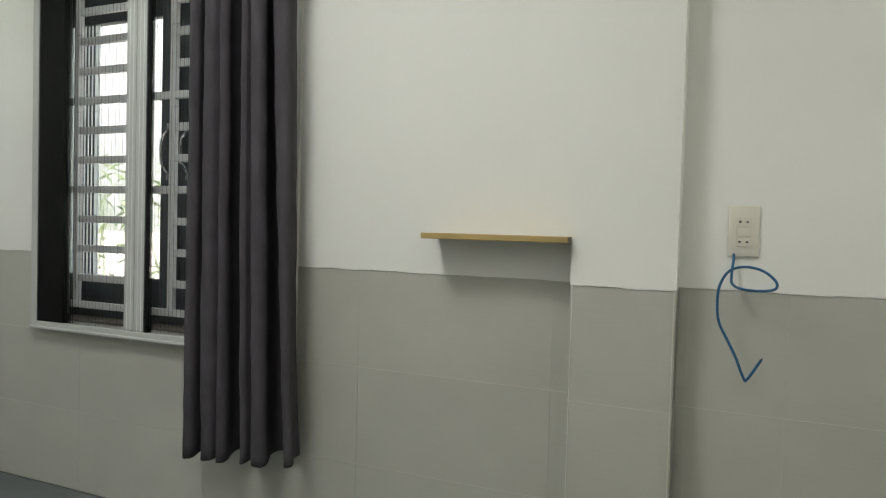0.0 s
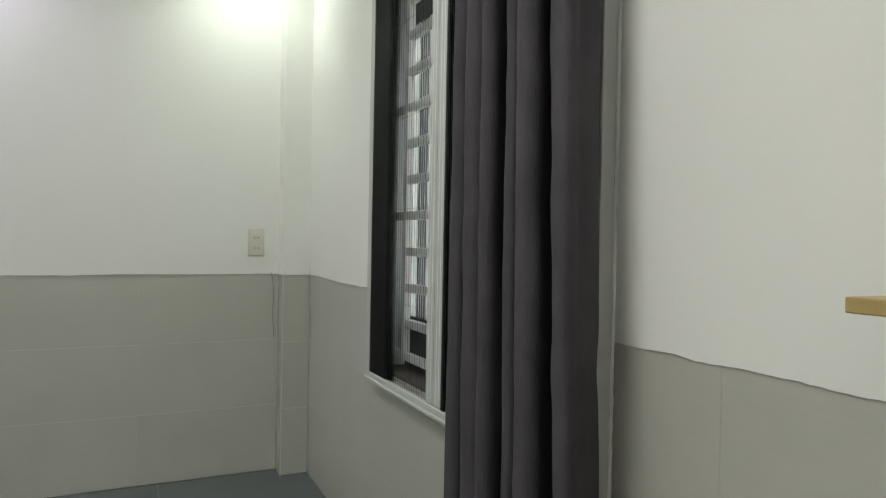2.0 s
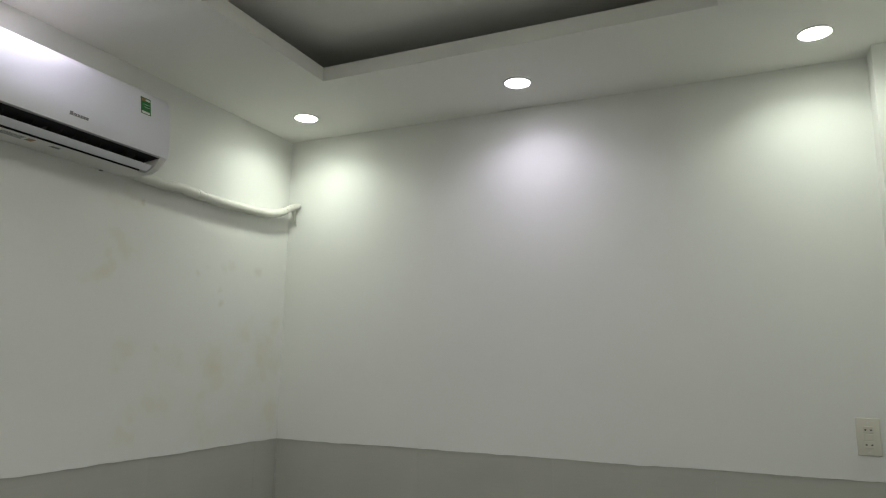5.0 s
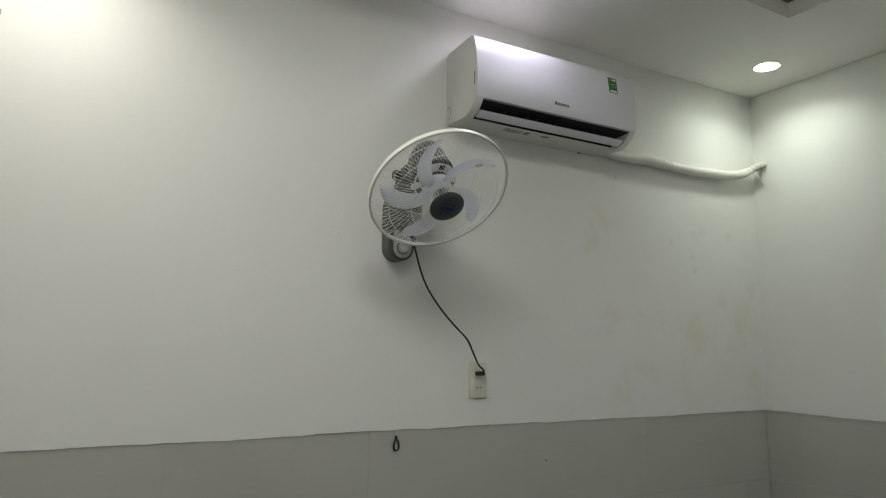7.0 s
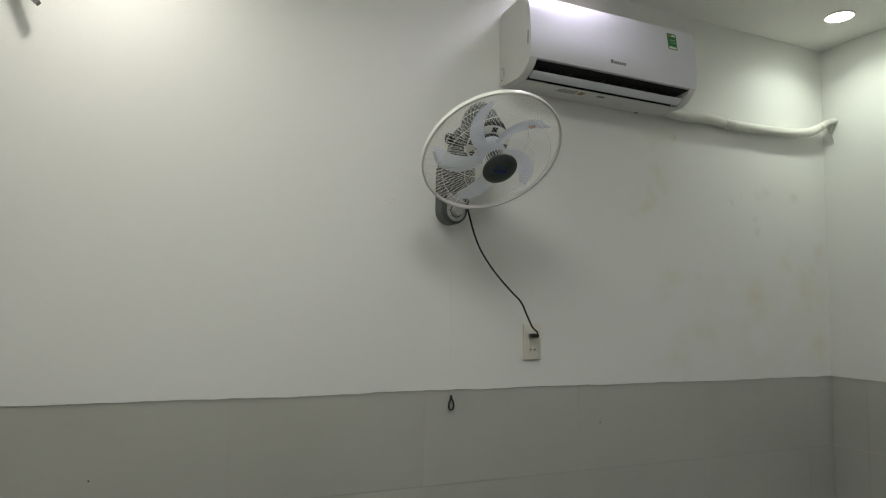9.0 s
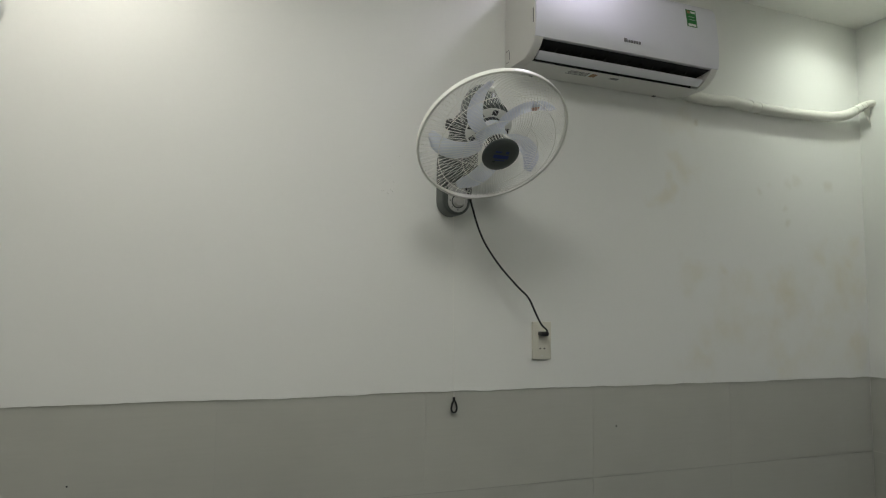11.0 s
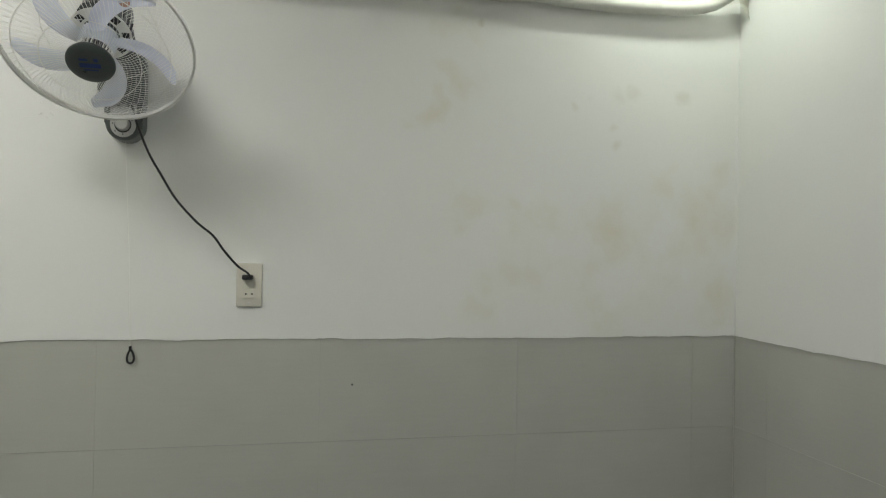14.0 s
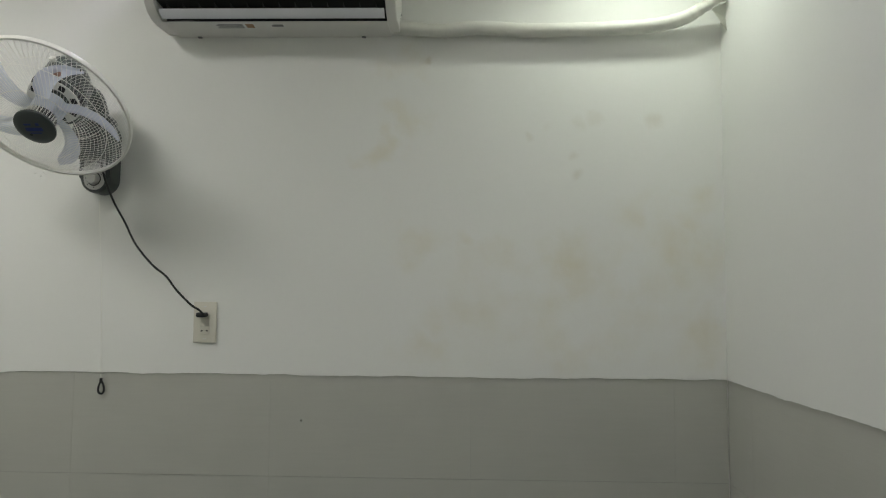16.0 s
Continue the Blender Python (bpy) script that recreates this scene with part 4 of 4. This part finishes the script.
pull = thing("pull_cord", "thin white pull cord with a black clip", "pull cord", Matrix.Translation((1.866, YA, 0.84)))
part("string", tube([(1.885, YA + 0.03, 1.442), (1.874, YA + 0.012, 1.15), (1.866, YA + 0.009, 0.876)], 0.0007, 5), WIRE_W, pull)
loop = []
for i in range(25):
    a = 2 * math.pi * i / 24
    wv = 0.0085 + 0.003 * -math.sin(a)
    loop.append((1.865 + wv * math.cos(a), YA + 0.008, 0.855 + 0.018 * math.sin(a)))
part("clip", tube(loop, 0.0031, 8, caps=False), BLACK, pull, "black snap clip", 60)
part("clip_neck", box(1.8625, 1.8695, YA + 0.0045, YA + 0.0115, 0.87, 0.884, 0.0015), BLACK, pull)

hook = thing("wall_hook", "dull grey iron hook bar jutting from the wall", "hook", Matrix.Translation((3.12, YA, 2.0)))
part("bar", tube([(3.19, YA - 0.002, 2.03), (3.084, YA + 0.04, 1.931)], 0.0085, 4), IRON, hook)
bm = bmesh.new()
bmesh.ops.create_icosphere(bm, subdivisions=3, radius=1.0)
for v in bm.verts:
    k = 1 + 0.35 * noise.noise(v.co * 2.2)
    v.co = Vector((v.co.x * 0.021 * k + 3.045, YA + v.co.y * 0.004, v.co.z * 0.016 * k + 2.008))
solo("plaster_patch", bm, RUBBLE, "rough bare plaster patch on the wall", "patch", smooth=60)

# ---------- outside the window ----------
solo("ground", box(-430, 80, WT + 0.2, 80, -0.6, -0.35), GROUND, "pale concrete ground outside the window", "ground", "structure")
# far sheet that glows by itself; sky brightness and hazy trees are emission colours
BACK = bpy.data.materials.new("glowing_misty_distance")
BACK.use_nodes = True
bn, bl = BACK.node_tree.nodes, BACK.node_tree.links
bg_, bz, br_, bx_ = bn.new("ShaderNodeNewGeometry"), bn.new("ShaderNodeTexNoise"), bn.new("ShaderNodeMapRange"), bn.new("ShaderNodeMix")
bz.inputs["Scale"].default_value, bz.inputs["Detail"].default_value = 0.22, 6
bl.new(bg_.outputs["Position"], bz.inputs["Vector"])
sep, hz, ml = bn.new("ShaderNodeSeparateXYZ"), bn.new("ShaderNodeMapRange"), bn.new("ShaderNodeMath")
bl.new(bg_.outputs["Position"], sep.inputs[0])
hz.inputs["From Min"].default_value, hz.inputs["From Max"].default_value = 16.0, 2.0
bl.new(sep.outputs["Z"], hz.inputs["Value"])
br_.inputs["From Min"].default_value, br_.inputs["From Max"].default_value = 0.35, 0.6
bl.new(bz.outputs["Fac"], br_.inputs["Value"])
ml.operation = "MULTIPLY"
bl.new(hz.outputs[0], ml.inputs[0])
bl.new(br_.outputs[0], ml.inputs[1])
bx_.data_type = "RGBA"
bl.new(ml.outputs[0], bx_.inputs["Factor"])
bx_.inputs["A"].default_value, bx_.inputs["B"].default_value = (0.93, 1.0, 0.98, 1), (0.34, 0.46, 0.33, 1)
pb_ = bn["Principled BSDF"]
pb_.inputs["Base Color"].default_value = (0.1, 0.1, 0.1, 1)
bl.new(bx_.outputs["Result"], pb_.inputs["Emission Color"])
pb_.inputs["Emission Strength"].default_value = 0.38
solo("backdrop", box(-420, 70, 55, 55.2, -0.34, 70), BACK, "glowing backdrop painted with misty sky and far pale trees", "backdrop", "structure")
rng = random.Random(4)
bm = bmesh.new()
for i in range(1000):
    px, py, pz = rng.uniform(-3.2, 1.6), rng.uniform(1.6, 3.4), rng.uniform(-0.35, 1.75) ** 1.0
    pz = min(pz, 1.15 + 0.55 * noise.noise((px * 1.6, py, 1)) + 0.25 * (px < -1))
    ln, wd = rng.uniform(0.09, 0.22), rng.uniform(0.008, 0.018)
    m = pose(px, py, pz, rng.uniform(-70, 70), rng.uniform(-50, 50), rng.uniform(0, 360))
    v = [bm.verts.new(m @ Vector(q)) for q in ((0, 0, 0), (ln * 0.45, wd, 0.006), (ln, 0, -0.03), (ln * 0.45, -wd, 0.006))]
    bm.faces.new((v[0], v[1], v[2]))
    bm.faces.new((v[0], v[2], v[3]))
for i in range(26):
    px, py = rng.uniform(-3.0, 1.5), rng.uniform(1.8, 3.2)
    tube([(px, py, -0.36), (px + rng.uniform(-0.1, 0.1), py, 0.5), (px + rng.uniform(-0.25, 0.25), py + rng.uniform(-0.2, 0.2), 1.3)], [0.011, 0.008, 0.003], 5, into=bm)
solo("bamboo_hedge", bm, LEAVES, "thin green bamboo shrubs outside the window", "shrub", "stuff")


# ---------- tiles ----------
TW, TH, GAP, PROUD = 0.6, 0.3, 0.0018, 0.0035
_shared = {}


def tile(parent, along, at, out, u0, u1, z0, z1, material=TILE):
    """One tile, its face PROUD of the wall; alike tiles share a mesh."""
    w, h = round(u1 - u0 - (GAP if along == "z" else 0.0005), 4), round(z1 - z0 - GAP, 4)
    if w < 0.008:
        return
    key = (along, out, w, h, material.name)
    if key not in _shared:
        t = PROUD
        if along == "x":
            b = box(-w / 2, w / 2, 0, out * t, -h / 2, h / 2)
        elif along == "y":
            b = box(0, out * t, -w / 2, w / 2, -h / 2, h / 2)
        else:
            b = box(-w / 2, w / 2, -h / 2, h / 2, 0, t)
        _shared[key] = finish(b, "tile", material)
    ob = new("tile", _shared[key])
    ob.parent = parent
    uc, zc = (u0 + u1) / 2, (z0 + z1) / 2
    at = at if along == "z" else at - out * COAT
    ob.location = (uc, at, zc) if along == "x" else (at, uc, zc) if along == "y" else (uc, zc, at)


def dado(parent, along, at, out, u0, u1, joint, holes=(), grout=GROUT, extra=()):
    b0, b1 = at - out * COAT, at - out * (COAT - 0.0022)
    cuts = [u0] + list(extra) + [joint + TW * k for k in range(-20, 20) if u0 + 0.004 < joint + TW * k < u1 - 0.004] + [u1]
    g = (box(u0, u1, b0, b1, 0, DADO) if along == "x" else box(b0, b1, u0, u1, 0, DADO))
    if not holes:
        part("grout", g, grout, parent)
    else:
        g.free()
        h0, h1, hz = holes
        g = box(u0, h0, b0, b1, 0, DADO)
        box(h1, u1, b0, b1, 0, DADO, into=g)
        box(h0, h1, b0, b1, 0, hz, into=g)
        part("grout", g, grout, parent)
    for a, b in zip(cuts, cuts[1:]):
        for r in range(3):
            za, zb = r * TH, (r + 1) * TH
            if holes and zb > holes[2] and b > holes[0] and a < holes[1]:
                if za < holes[2] - 0.02:
                    tile(parent, along, at, out, max(a, holes[0]), min(b, holes[1]), za, holes[2])
                if a < holes[0]:
                    tile(parent, along, at, out, a, holes[0], za, zb)
                if b > holes[1]:
                    tile(parent, along, at, out, holes[1], b, za, zb)
            else:
                tile(parent, along, at, out, a, b, za, zb)


dado(wall_north, "x", 0, -1, PX, QX0, 3.024, (1.014, 2.19, 0.604))
dado(wall_north, "x", 0, -1, QX1, XE, 3.591, extra=(3.368,))
dado(wall_west, "y", 0, 1, YA - 0.0035, PY, -0.704)
dado(wall_south, "x", YA, 1, 0, XE, 0.754, grout=GROUT_D)
dado(wall_east, "y", XE, -1, YA, 0, -0.6)
dado(corner_pilaster, "x", PY, -1, 0, PX, 5)
dado(corner_pilaster, "y", PX, 1, PY, 0, 5)
dado(wall_pilaster, "x", QY, -1, QX0, QX1, 9)
dado(wall_pilaster, "y", QX0, -1, QY, 0, 9)
dado(wall_pilaster, "y", QX1, 1, QY, 0, 9)
for i in range(8):
    for j in range(5):
        x0, y0 = 0.02 + i * TW, -0.02 - j * TW
        tile(floor_bed, "z", -0.004, 1, max(x0 - TW if i == 0 else x0, 0), min(x0 + TW, XE), max(y0 - TW, YA), y0 if j else 0, FLOOR_T)
for x, y in ((PX - 0.0035, PY + 0.0035), (PX + 0.002, -0.002), (0.002, PY - 0.002)):
    part("corner_bead", box(x - 0.0016, x + 0.0016, y - 0.0016, y + 0.0016, 0.002, DADO - 0.012), GROUT, corner_pilaster)

# small leftovers on the walls
wire_bit = thing("loose_wire", "thin grey wire hanging down over the tiles", "wire", Matrix.Translation((0, -0.14, 0.88)))
part("strand", tube(smooth_line([(0.001, -0.152, 0.905), (0.003, -0.146, 0.87), (0.004, -0.141, 0.8), (0.003, -0.145, 0.72), (0.002, -0.139, 0.65), (0.001, -0.138, 0.61)], 6), 0.0011, 6), LABEL_G, wire_bit)
for x, z, rad in ((1.26, 0.764, 0.0028), (2.9, 0.70, 0.0022)):
    b = lathe([(0.0, 0.0012), (rad, 0.0008), (rad * 1.1, 0.0), (0.0, 0.0)], 10)
    b.transform(Matrix.Translation((x, YA - 0.0025, z)) @ Matrix.Rotation(radians(-90), 4, "X"))
    solo("tile_speck", b, PLASTIC_D, "small dark plug in a wall tile", "wall plug")
rng = random.Random(9)
for k in range(9):
    x, z = 2.08 + rng.uniform(-0.03, 0.03), rng.choice((1.49, 1.52, 1.6)) + rng.uniform(-0.02, 0.02)
    b = lathe([(0.0, 0.0015), (0.002, 0.001), (0.003, 0.0), (0.0, 0.0)], 7)
    b.transform(Matrix.Translation((x, YA, z)) @ Matrix.Rotation(radians(-90), 4, "X") @ Matrix.Rotation(rng.uniform(0, 3), 4, "Z") @ Matrix.Diagonal((1, rng.uniform(0.5, 1.6), 1, 1)))
    part("plaster_blob", b, PAINT, wall_south)
